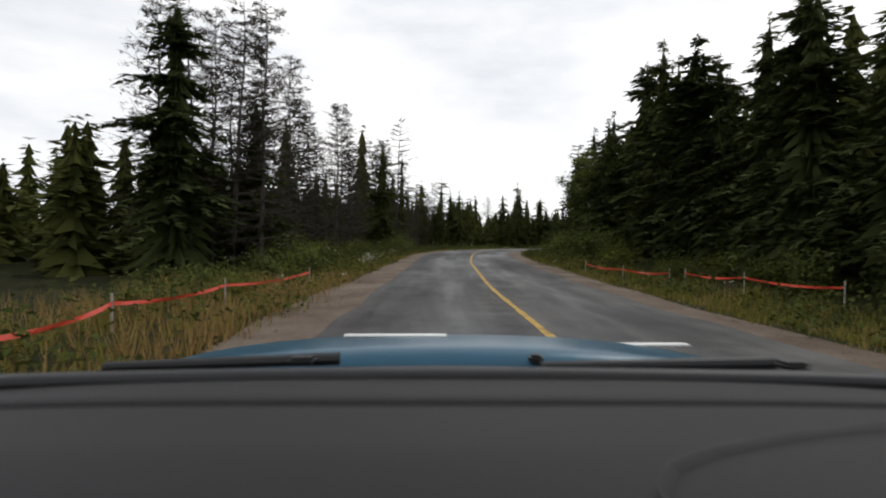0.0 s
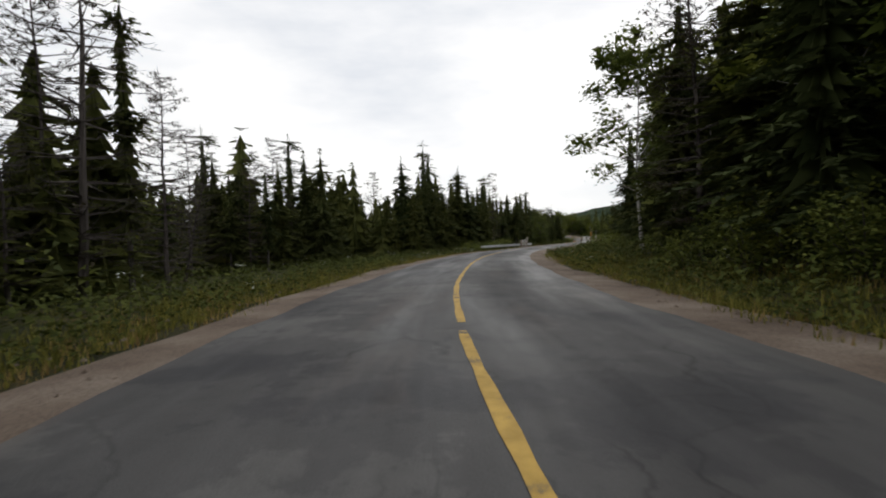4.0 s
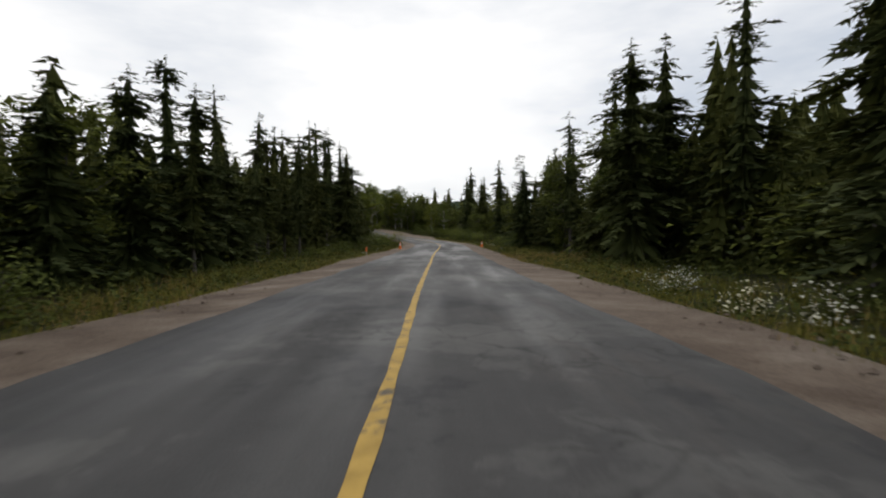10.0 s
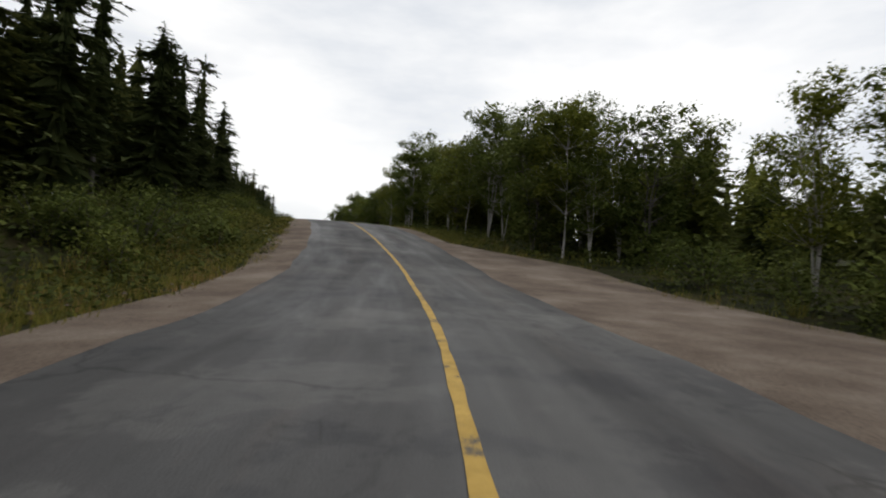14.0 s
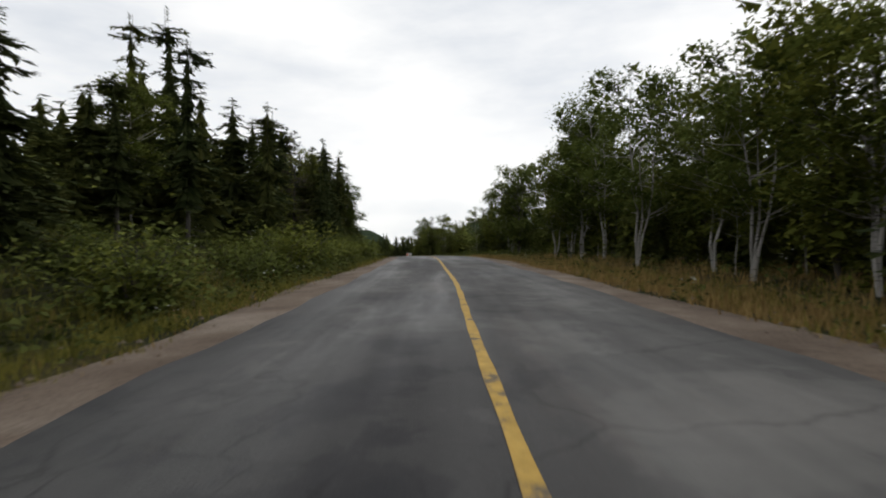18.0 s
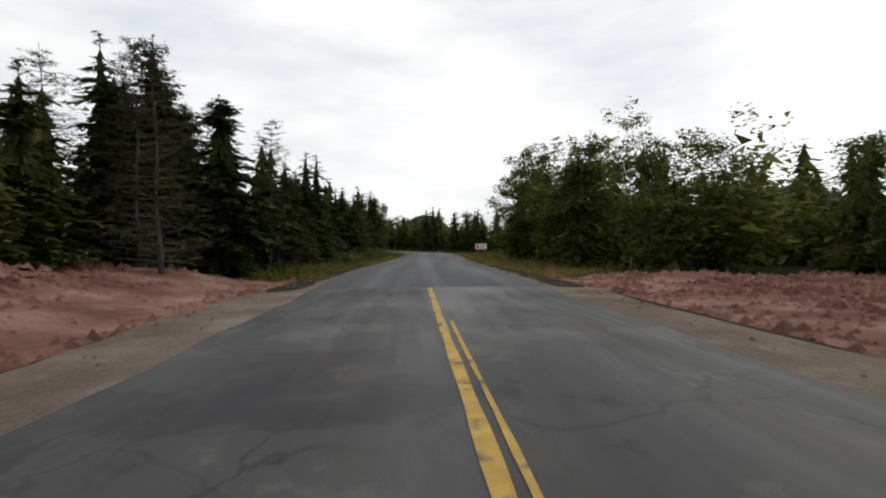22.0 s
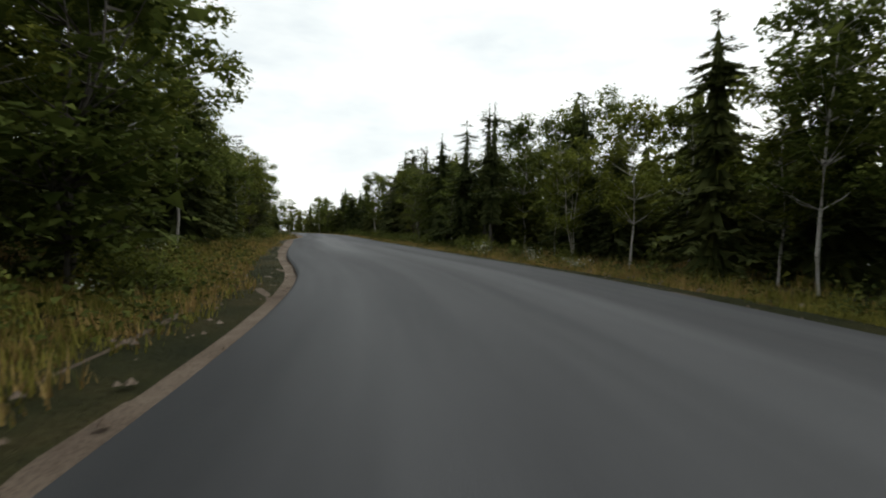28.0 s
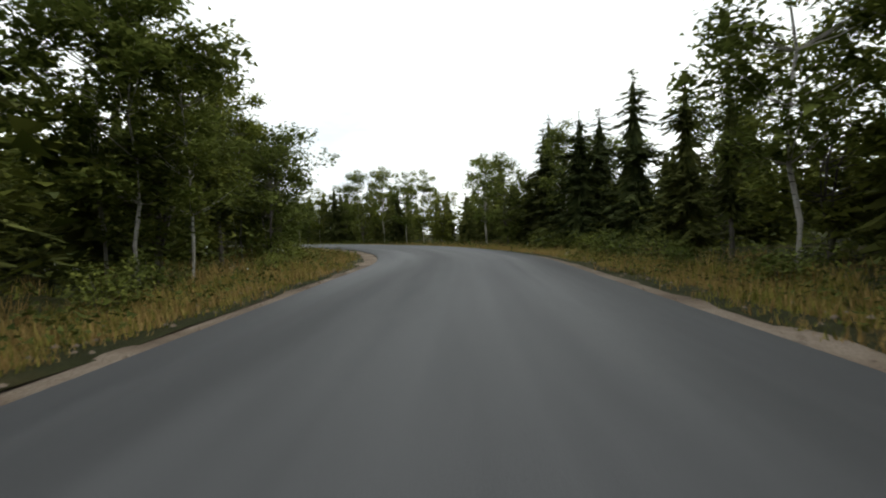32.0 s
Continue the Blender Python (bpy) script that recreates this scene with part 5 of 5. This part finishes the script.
# ---- distant hills ----
HILLS = ((320.0, 1174.0, 72.0, 120.0, 110.0), (135.0, 985.0, 46.0, 75.0, 70.0), (527.0, 985.0, 70.0, 120.0, 110.0), (455.0, 345.0, 52.0, 130.0, 120.0), (-420.0, 2450.0, 92.0, 160.0, 110.0))
for hx, hy, top, wx, wy in HILLS:
    us = np.linspace(-2.2, 2.2, 70)
    U, V = np.meshgrid(us, us, indexing="ij")
    shape = np.exp(-((U**2 + V**2) ** 1.25)) * (1 + 0.18 * np.sin(U * 3.1 + hx) + 0.12 * np.sin(V * 4.7 + hy))
    rough = 0.9 * np.sin(U * 37 + hx) * np.sin(V * 41 + hy) + 0.7 * np.sin(U * 83 + V * 29)
    Z = top * shape - 4.0 - 0.06 * top + rough * np.clip(shape * 1.5, 0, 1) * min(1.0, top / 60)
    vs = np.stack([hx + U * wx, hy + V * wy, Z], -1).reshape(-1, 3)
    fs = [(i * 70 + j, (i + 1) * 70 + j, (i + 1) * 70 + j + 1, i * 70 + j + 1) for i in range(69) for j in range(69)]
    tagged(make("hill", vs, fs, M["farwood"], smooth=True), "distant hill covered in conifer woods", "hill", kind="structure")

# ---- guard rails ----
W_BEAM = ((0.0, 0.16), (0.045, 0.135), (0.045, 0.075), (0.0, 0.03), (0.0, -0.03), (0.045, -0.075), (0.045, -0.135), (0.0, -0.16))


def guard_rail(s0, s1, d0, d1, facing, posts, label, low=0.0, high=0.0):
    """A W-shaped steel beam on posts; facing: 1 if its ridges look to the right; low, high: how far its ends are lifted."""
    root = thing("guard_rail", stand(s0, d0), label, "guard rail", "bridge guard rails")
    back = root.matrix_basis.inverted()
    ss = np.linspace(s0, s1, 24)
    ds = d0 + (d1 - d0) * (ss - s0) / (s1 - s0)
    lifts = low + (high - low) * ((ss - s0) / (s1 - s0)) ** 0.6
    vs, fs, n = [], [], len(W_BEAM)
    for s, d, up in zip(ss, ds, lifts):
        for o, z in W_BEAM:
            vs.append(back @ Vector(beside(s, d + facing * o, 0.42 + up + z)))
        for o, z in reversed(W_BEAM):
            vs.append(back @ Vector(beside(s, d + facing * (o - 0.006), 0.42 + up + z)))
    n *= 2
    for i in range(len(ss) - 1):
        for j in range(n):
            fs.append((i * n + j, i * n + (j + 1) % n, (i + 1) * n + (j + 1) % n, (i + 1) * n + j))
    make("beam", vs, fs, M["galv"], root, "dull galvanised steel beam")
    for end in (s0, s1):
        d = d0 if end == s0 else d1
        x, y, z = back @ Vector(beside(end, d, 0.42 + (low if end == s0 else high)))
        part("end_plate", box_bm(0.12, 0.3, 0.34, 0.03, (x, y, z)), M["galv"], root)
    for k in range(posts):
        s = s0 + 0.5 + (s1 - s0 - 1.0) * k / (posts - 1)
        d = d0 + (d1 - d0) * (s - s0) / (s1 - s0) - facing * 0.11
        x, y, z = back @ Vector(beside(s, d, float(np.interp(s, ss, lifts))))
        part("post", box_bm(0.12, 0.14, 1.2, 0.012, (x, y, z + 0.03)), M["post"], root)


guard_rail(288.5, 308.9, -7.3, -5.4, 1, 7, "galvanised guard rail before the bridge, wooden posts")
guard_rail(315.2, 321.5, -5.2, -5.2, 1, 3, "short galvanised guard rail beyond the bridge")
guard_rail(302.0, 312.0, 6.0, 5.3, -1, 4, "galvanised guard rail leading to the bridge, end dipping low", -0.35, 0.22)
guard_rail(322.4, 342.0, 6.4, 5.7, -1, 7, "galvanised guard rail beyond the bridge, on posts", 0.15, 0.0)


def bridge_rail(s0, s1, d0, d1, lift, label):
    root = thing("bridge_railing", stand(s0, d0, -math.degrees(math.atan2(d1 - d0, s1 - s0)), lift), label, "bridge railing", "bridge railings")
    back = root.matrix_basis.inverted()
    for s, d, lean in ((s0, d0, 1), (s1, d1, -1)):
        x, y, z = back @ Vector(beside(s, d, lift))
        bm = bmesh.new()
        side = [(-0.55, -0.6), (0.28, -0.6), (0.28, 1.12), (0.12, 1.3), (-0.12, 1.3), (-0.55, 0.82)]
        rows = []
        for dx in (-0.2, 0.2):
            rows.append([bm.verts.new((x + dx, y + lean * a, z + b)) for a, b in side])
        bm.faces.new(rows[0])
        bm.faces.new(list(reversed(rows[1])))
        for i in range(6):
            j = (i + 1) % 6
            bm.faces.new((rows[0][j], rows[0][i], rows[1][i], rows[1][j]))
        bmesh.ops.recalc_face_normals(bm, faces=bm.faces)
        bmesh.ops.bevel(bm, geom=list(bm.edges), offset=0.03, segments=2, affect="EDGES")
        part("pillar", bm, M["concrete"], root, "stained chamfered concrete pillar")
    a, b = back @ Vector(beside(s0, d0, lift)), back @ Vector(beside(s1, d1, lift))
    for z in (0.38, 0.66, 0.94, 1.22):
        part("rail", rod_bm(a + Vector((0, 0, z)), b + Vector((0, 0, z)), 0.055, sides=10), M["white"], root, "pale painted tubular rail")
    mid = (a + b) / 2
    part("post", box_bm(0.14, 0.14, 1.3, 0.02, (mid.x + 0.1, mid.y, mid.z + 0.55)), M["concrete"], root)
    part("kerb", box_bm(0.45, (b - a).length, 0.5, 0.03, (mid.x, mid.y, mid.z - 0.1)), M["concrete"], root)


bridge_rail(309.3, 314.6, -5.25, -5.25, 0.0, "low bridge railing with concrete pillars and pale rails")
bridge_rail(312.7, 321.8, 5.25, 6.3, 0.2, "low bridge railing with concrete pillars, pale rails")


def plate(root, w, h, t, at, mat, name, label=""):
    return part(name, box_bm(w, t, h, 0.006, at), M[mat], root, label)


def hazard_marker(s, d, striped):
    root = thing("hazard_marker", stand(s, d), "striped orange hazard marker on a grey wooden post" if striped else "back of a narrow sign on a grey post", "road sign")
    lift = 0.6 if striped else 0.0
    part("post", box_bm(0.1, 0.1, 2.6 + lift, 0.01, (0, 0, 0.9 + lift / 2)), M["post"], root)
    plate(root, 0.22 if striped else 0.3, 0.7 if striped else 0.95, 0.02, (0, -0.07, 1.72 + lift), "amber" if striped else "post", "panel")
    if striped:
        for k in range(3):
            bm = bmesh.new()
            z = 1.4 + lift + 0.22 * k
            vs = [bm.verts.new(p) for p in ((-0.108, -0.083, z), (0.108, -0.083, z + 0.1), (0.108, -0.083, z + 0.19), (-0.108, -0.083, z + 0.09))]
            bm.faces.new(vs)
            part("stripe", bm, M["black"], root, "black diagonal stripe")


hazard_marker(311.1, 6.9, True)
hazard_marker(325.0, -6.6, False)
hazard_marker(334.0, 7.0, False)


def cone(s, d):
    root = thing("traffic_cone", stand(s, d, 0, 0.14), "orange traffic cone with pale band on gravel", "traffic cone", "cones at the corner")
    part("base", box_bm(0.36, 0.36, 0.04, 0.012, (0, 0, 0.02)), M["orange"], root)
    part("body", rod_bm((0, 0, 0.04), (0, 0, 0.7), 0.14, 0.03, 20), M["orange"], root)
    part("band", rod_bm((0, 0, 0.36), (0, 0, 0.48), 0.094, 0.075, 20), M["white"], root, "pale reflective band")


cone(408.0, -4.0)
cone(415.0, 4.9)


def stake(s, d):
    root = thing("marker_stake", stand(s, d), "short orange-topped wooden stake in the verge", "stake")
    part("stick", box_bm(0.07, 0.07, 0.9, 0.008, (0, 0, 0.25)), M["post"], root)
    part("top", box_bm(0.1, 0.1, 0.35, 0.01, (0, 0, 0.55)), M["orange"], root, "orange painted top")


stake(394.0, -5.2)


def gate_marker(s, d, turn):
    root = thing("course_marker", stand(s, d, turn, 0.08), "wooden block on a yellow and red arrow board", "course marker", "pair of course markers")
    part("block", box_bm(0.2, 0.16, 0.62, 0.02, (0, 0, 0.33)), M["tan"], root, "pale orange-brown wooden block")
    bm = bmesh.new()
    lo = [bm.verts.new(p) for p in ((-0.42, -0.32, 0.0), (0.55, 0.0, 0.0), (-0.42, 0.32, 0.0))]
    hi = [bm.verts.new(p) for p in ((-0.42, -0.32, 0.05), (0.55, 0.0, 0.05), (-0.42, 0.32, 0.05))]
    bm.faces.new(list(reversed(lo)))
    bm.faces.new(hi)
    for i in range(3):
        bm.faces.new((lo[i], lo[(i + 1) % 3], hi[(i + 1) % 3], hi[i]))
    part("arrow_board", bm, M["lemon"], root, "flat yellow triangular board")
    plate(root, 0.4, 0.03, 0.5, (-0.34, 0, 0.066), "tape", "red_panel", "red panel on the board")


gate_marker(539.1, -4.15, 180)
gate_marker(539.1, 4.25, 0)


def notice_board(s, d):
    root = thing("notice_board", stand(s, d), "white park notice board on posts, red base", "sign board")
    for x in (-0.6, 0.6):
        part("post", box_bm(0.12, 0.12, 2.5, 0.01, (x, 0, 0.85)), M["redwood"], root)
    plate(root, 1.75, 0.85, 0.06, (0, -0.09, 1.62), "white", "board", "white board with faded picture")
    plate(root, 0.5, 0.6, 0.012, (-0.55, -0.127, 1.62), "orange", "picture", "faded orange picture panel")
    for k in range(4):
        plate(root, 0.85 - 0.12 * (k % 2), 0.05, 0.012, (0.28, -0.127, 1.88 - 0.15 * k), "black" if k == 0 else "stone", "text_bar")
    plate(root, 1.6, 0.4, 0.1, (0, -0.05, 0.22), "redwood", "base_board")


notice_board(726.0, 7.6)


def bench(s, d, turn):
    root = thing("park_bench", stand(s, d, turn), "red-brown wooden bench at the lay-by", "bench")
    for y in (-0.16, 0.0, 0.16):
        part("seat_slat", box_bm(1.6, 0.13, 0.045, 0.008, (0, y, 0.45)), M["redwood"], root)
    for z in (0.65, 0.85):
        part("back_slat", box_bm(1.6, 0.04, 0.13, 0.008, (0, 0.27, z)), M["redwood"], root)
    for x in (-0.65, 0.65):
        part("leg", box_bm(0.1, 0.45, 0.6, 0.01, (x, 0.05, 0.15)), M["redwood"], root)


bench(735.0, 18.0, 60)
bench(731.0, 16.5, 40)


def tape(points, label):
    """A run of red barrier tape between stakes, sagging a little."""
    x, y, z = points[0][:3]
    root = thing("barrier_tape", pose(x, y, z), label, "barrier tape", "red course tape")
    vs, fs = [], []
    pts = [Vector(p) - Vector((x, y, z)) for p in points]
    for a, b in zip(pts, pts[1:]):
        for k in range(9):
            u = k / 8
            p = a.lerp(b, u) + Vector((0, 0, -0.10 * 4 * u * (1 - u)))
            vs += [tuple(p + Vector((0, 0, 0.55))), tuple(p + Vector((0.03 * math.sin(9 * u), 0.02, 0.48)))]
        base = len(vs) - 18
        fs += [(base + 2 * k, base + 2 * k + 1, base + 2 * k + 3, base + 2 * k + 2) for k in range(8)]
    make("ribbon", vs, fs, M["tape"], root)
    for p in pts:
        part("stick", box_bm(0.035, 0.035, 1.2, 0.004, (p.x, p.y, p.z + 0.1)), M["post"], root)


def side_pts(rows):
    return [tuple(beside(s, d, relief(s, d))) for s, d in rows]


tape(side_pts([(191.0, 5.6), (188.5, 6.6), (186.0, 7.6)]), "torn red barrier tape strung between thin stakes")
tape(side_pts([(185.5, 8.0), (182.5, 8.6), (179.0, 9.3)]), "taut red barrier tape strung between thin stakes")
tape(side_pts([(183.5, -6.2), (178.5, -7.0), (174.5, -7.3), (171.0, -6.6)]), "sagging red barrier tape along the verge")

# ---- rocks, rubble banks, side road ----
def rock(s, d, r):
    bm = bmesh.new()
    bmesh.ops.create_icosphere(bm, subdivisions=3, radius=r)
    seed = rnd.uniform(0, 50)
    for v in bm.verts:
        v.co *= 1 + 0.35 * noise.noise(v.co * (1.1 / r) + Vector((seed, 0, 0))) + 0.12 * noise.noise(v.co * (3.0 / r))
        v.co.z *= 0.7
    root = thing("boulder", stand(s, d, rnd.uniform(0, 360), 0.15 * r), "rounded grey granite boulder in the verge", "boulder")
    part("stone", bm, M["stone"], root)


for s, d, r in ((293.4, 14.5, 0.9), (290.0, 12.5, 0.7), (455.0, -5.9, 0.2), (444.0, -5.8, 0.16), (221.0, -8.0, 0.3), (652.0, -7.5, 0.45), (654.0, -8.6, 0.3), (668.0, 14.0, 0.4), (670.5, 15.5, 0.35), (628.0, 8.5, 0.3)):
    rock(s, d, r)
for side, a, b, d0, d1, lift, slant, m, label in ((-1, 628, 656, 5.3, 30.0, 0.35, 0.0, "earth", "bank of grey-brown bare earth with stones"), (-1, 640, 672, 4.1, 32.0, 0.75, 0.45, "heap", "bank of reddish crushed rock"), (1, 638, 674, 4.1, 22.0, 0.3, 0.0, "heap", "flat pad of reddish crushed rock")):
    ss = np.arange(a, b + 0.1, 0.7)
    ds = np.arange(d0, d1, 0.7)
    offs = [side * ds for s in ss]
    hts = []
    for s, o in zip(ss, offs):
        w = np.abs(o)
        low = a + slant * (w - d0)
        fade = ease(low, low + 6, s) * (1 - ease(b - 5, b, s)) * ease(d0, d0 + 1.6, w)
        hts.append(relief(s, o) - 0.5 * (1 - fade) + fade * (0.05 + lift * ease(d0, d0 + 7, w) * (0.7 + 0.3 * wavy(s, 0.5, 2) * wavy(o, 0.6, 1))) + 0.06 * wavy(s, 3.1, 1) * wavy(o, 3.7, 2))
    tagged(strip("rubble_bank" if m == "heap" else "earth_bank", ss, offs, hts, M[m]), label, "rubble", kind="structure")
s, off = dice.uniform(628, 644, 200), dice.uniform(6.0, 20.0, 200)
clumps.add(tufts(beside(s, -off, relief(s, -off) + heaped(-1, s, off)), dice.uniform(0.25, 0.55, 200), 40, 0.55))
tagged(new("straw_clumps", clumps.mesh("straw_clumps", M["dry"])), "dense clumps of dry grass on the earth bank", "plants", kind="stuff")
rubble = Shape()
for k in range(15000):
    side = rnd.choice((-1, 1))
    s, a = (rnd.uniform(648, 668), rnd.uniform(5.2, 24)) if side < 0 else (rnd.uniform(643, 670), rnd.uniform(5.4, 20))
    x, y, z = beside(s, side * a, relief(s, side * a) + (0.62 if side < 0 else 0.27) * float(ease(5.2, 12.2, a)))
    r = 0.03 + 0.2 * rnd.random() ** 2.2
    c = [(x + r * rnd.uniform(0.6, 1.2) * math.cos(t), y + r * rnd.uniform(0.6, 1.2) * math.sin(t), z + r * rnd.uniform(-0.2, 0.4)) for t in (0, 1.57, 3.14, 4.71)]
    tip = (x, y, z + r)
    base = len(rubble.v)
    rubble.v += [*c, tip]
    rubble.f += [(base, base + 1, base + 4), (base + 1, base + 2, base + 4), (base + 2, base + 3, base + 4), (base + 3, base, base + 4)]
tagged(new("loose_rubble", rubble.mesh("loose_rubble", M["heap"])), "loose reddish broken stones on the banks", "stones", kind="stuff")
pebbles = Shape()
for k in range(5200):
    side, s = rnd.choice((-1, 1)), rnd.uniform(160, 880)
    a = float(table(WIDTH, s)) + 0.1 + 1.9 * rnd.random()
    x, y, z = beside(s, side * a, -0.05)
    r = rnd.uniform(0.015, 0.05)
    base = len(pebbles.v)
    pebbles.v += [(x - r, y - r * 0.7, z), (x + r, y - r, z), (x + r * 0.8, y + r, z), (x - r, y + r * 0.8, z), (x, y, z + r)]
    pebbles.f += [(base, base + 1, base + 4), (base + 1, base + 2, base + 4), (base + 2, base + 3, base + 4), (base + 3, base, base + 4)]
tagged(new("shoulder_pebbles", pebbles.mesh("shoulder_pebbles", M["shoulder"])), "small loose stones on the gravel shoulders", "stones", kind="stuff")
tagged(make("lay_by", [tuple(beside(730 + 1.2 * k, 5.0 + 4.5 * j, relief(730 + 1.2 * k, 5.0 + 4.5 * j) + 0.07)) for k in range(6) for j in range(6)], [(k * 6 + j, k * 6 + j + 1, (k + 1) * 6 + j + 1, (k + 1) * 6 + j) for k in range(5) for j in range(5)], M["shoulder"], smooth=True), "gravel side road into a clearing", "side road", kind="structure")


def pylon(x, y, z, h):
    root = thing("power_pylon", pose(x, y, z), "distant grey steel lattice power pylon", "pylon")
    legs = [(-1, -1), (1, -1), (1, 1), (-1, 1)]
    for a, b in legs:
        part("leg", rod_bm((a * h * 0.11, b * h * 0.11, -3), (a * h * 0.015, b * h * 0.015, h), 0.13, 0.09, 4), M["stone"], root)
    for k in range(5):
        u0, u1 = k / 5, (k + 1) / 5
        w0, w1 = h * (0.11 - 0.095 * u0), h * (0.11 - 0.095 * u1)
        for (a, b), (c, d) in zip(legs, legs[1:] + legs[:1]):
            part("brace", rod_bm((a * w0, b * w0, u0 * h), (c * w1, d * w1, u1 * h), 0.07, 0.07, 4), M["stone"], root)
    for u, w in ((0.7, 0.16), (0.86, 0.16)):
        part("cross_arm", rod_bm((-w * h, 0, u * h), (w * h, 0, u * h), 0.13, 0.13, 4), M["stone"], root)


pylon(183.9, 660.0, 9.0, 46.0)
# ---- the front of the car, as it stands at the start ----
car = thing("car", Matrix.Translation((16.76, 84.91, 1.25)) @ Matrix.Rotation(radians(-1.0), 4, "Y") @ Matrix.Translation((0, 0, -1.25)), "blue car seen over its dark grey dashboard", "car")


def sheet(name, rows, mat, parent, thick=0.01, label=""):
    """A bent panel from rows of points, with thickness."""
    n = len(rows[0])
    vs = [p for r in rows for p in r]
    k = len(vs)
    vs = vs + [(p[0], p[1], p[2] - thick) for p in vs]
    fs = []
    for i in range(len(rows) - 1):
        for j in range(n - 1):
            q = (i * n + j, i * n + j + 1, (i + 1) * n + j + 1, (i + 1) * n + j)
            fs += [q, tuple(k + v for v in reversed(q))]
    rim = [j for j in range(n)] + [i * n + n - 1 for i in range(1, len(rows))] + [(len(rows) - 1) * n + j for j in range(n - 2, -1, -1)] + [i * n for i in range(len(rows) - 2, 0, -1)]
    fs += [(rim[i], k + rim[i], k + rim[(i + 1) % len(rim)], rim[(i + 1) % len(rim)]) for i in range(len(rim))]
    return make(name, vs, fs, M[mat], parent, label, smooth=True)


xs = np.linspace(-0.76, 0.76, 25)
sheet("dashboard", [[(x, y, z - 0.012 * (x / 0.76) ** 4) for x in xs] for y, z in ((0.18, 0.93), (0.24, 1.0), (0.34, 1.03), (0.5, 1.035), (0.68, 1.03))], "dash", car, 0.05, "grained dark grey plastic dashboard top")
sheet("defrost_panel", [[(x, y, z - 0.012 * (x / 0.76) ** 4) for x in xs] for y, z in ((0.682, 1.033), (0.72, 1.03), (0.84, 1.022))], "dash", car, 0.03, "darker strip of dashboard below the windscreen")
sheet("windscreen_seal", [[(x, y - 0.05 * (x / 0.76) ** 2, z) for x in xs] for y, z in ((0.846, 1.03), (0.872, 1.034), (0.89, 1.02))], "rubber", car, 0.02)
sheet("cowl", [[(x, y - 0.06 * (x / 0.76) ** 2, z - 0.03 * (x / 0.76) ** 2) for x in xs] for y, z in ((0.9, 1.012), (0.98, 1.0), (1.08, 0.985))], "rubber", car, 0.02, "black plastic cowl with fine mesh")
sheet("bonnet", [[(x, y - 0.1 * (x / 0.76) ** 2, z - 0.05 * abs(x / 0.76) ** 3) for x in xs * 0.94] for y, z in ((1.1, 0.985), (1.3, 0.985), (1.55, 0.965), (1.85, 0.90), (2.05, 0.80))], "paint", car, 0.02, "glossy blue bonnet")
for k in (-1, 1):
    sheet("wing", [[(k * (0.70 + 0.03 * j), y, 0.82 - 0.09 * j - 0.05 * max(0, y - 1.5)) for j in range(7)] for y in (0.95, 1.2, 1.5, 1.8, 2.0)], "paint", car, 0.02, "blue front wing")
    wheel = part("wheel", rod_bm((k * 0.66, 1.55, 0.29), (k * 0.86, 1.55, 0.29), 0.3, 0.3, 28), M["rubber"], car, "black tyre and hub")
    part("hub", rod_bm((k * 0.84, 1.55, 0.29), (k * 0.87, 1.55, 0.29), 0.18, 0.16, 20), M["galv"], wheel)
for a, b, c in (((-0.62, 0.93, 1.02), (-0.2, 0.985, 1.022), (-0.26, 0.94, 1.03)), ((0.18, 0.94, 1.018), (0.62, 0.95, 1.022), (0.62, 0.9, 1.03))):
    wiper = part("wiper", rod_bm(a, b, 0.009, 0.013, 8), M["rubber"], car, "black windscreen wiper")
    part("arm_joint", box_bm(0.05, 0.03, 0.014, 0.006, c), M["rubber"], wiper)
part("washer_nozzle", box_bm(0.03, 0.03, 0.02, 0.006, (0.2, 1.1, 0.995)), M["rubber"], car)
for x0, w, z in ((-0.14, 0.3, 0.972), (0.6, 0.24, 0.945)):
    part("sticker", box_bm(w, 0.03, 0.004, 0.0, (x0, 1.5, z)), M["white"], car, "white sticker on the bonnet")
part("bumper", box_bm(1.5, 0.2, 0.3, 0.06, (0, 2.05, 0.45)), M["paint"], car)
lid = [(0.175, 0.38, 1.0365), (0.185, 0.43, 1.0375), (0.215, 0.475, 1.038), (0.27, 0.51, 1.038), (0.38, 0.553, 1.037), (0.51, 0.587, 1.036), (0.72, 0.63, 1.026)]
seam = Shape()
seam.tube(lid, [0.002] * len(lid), 5)
ob = new("seam", seam.mesh("seam", M["rubber"]))
ob.parent = car
tagged(ob, "dark seam of a lid in the dashboard")
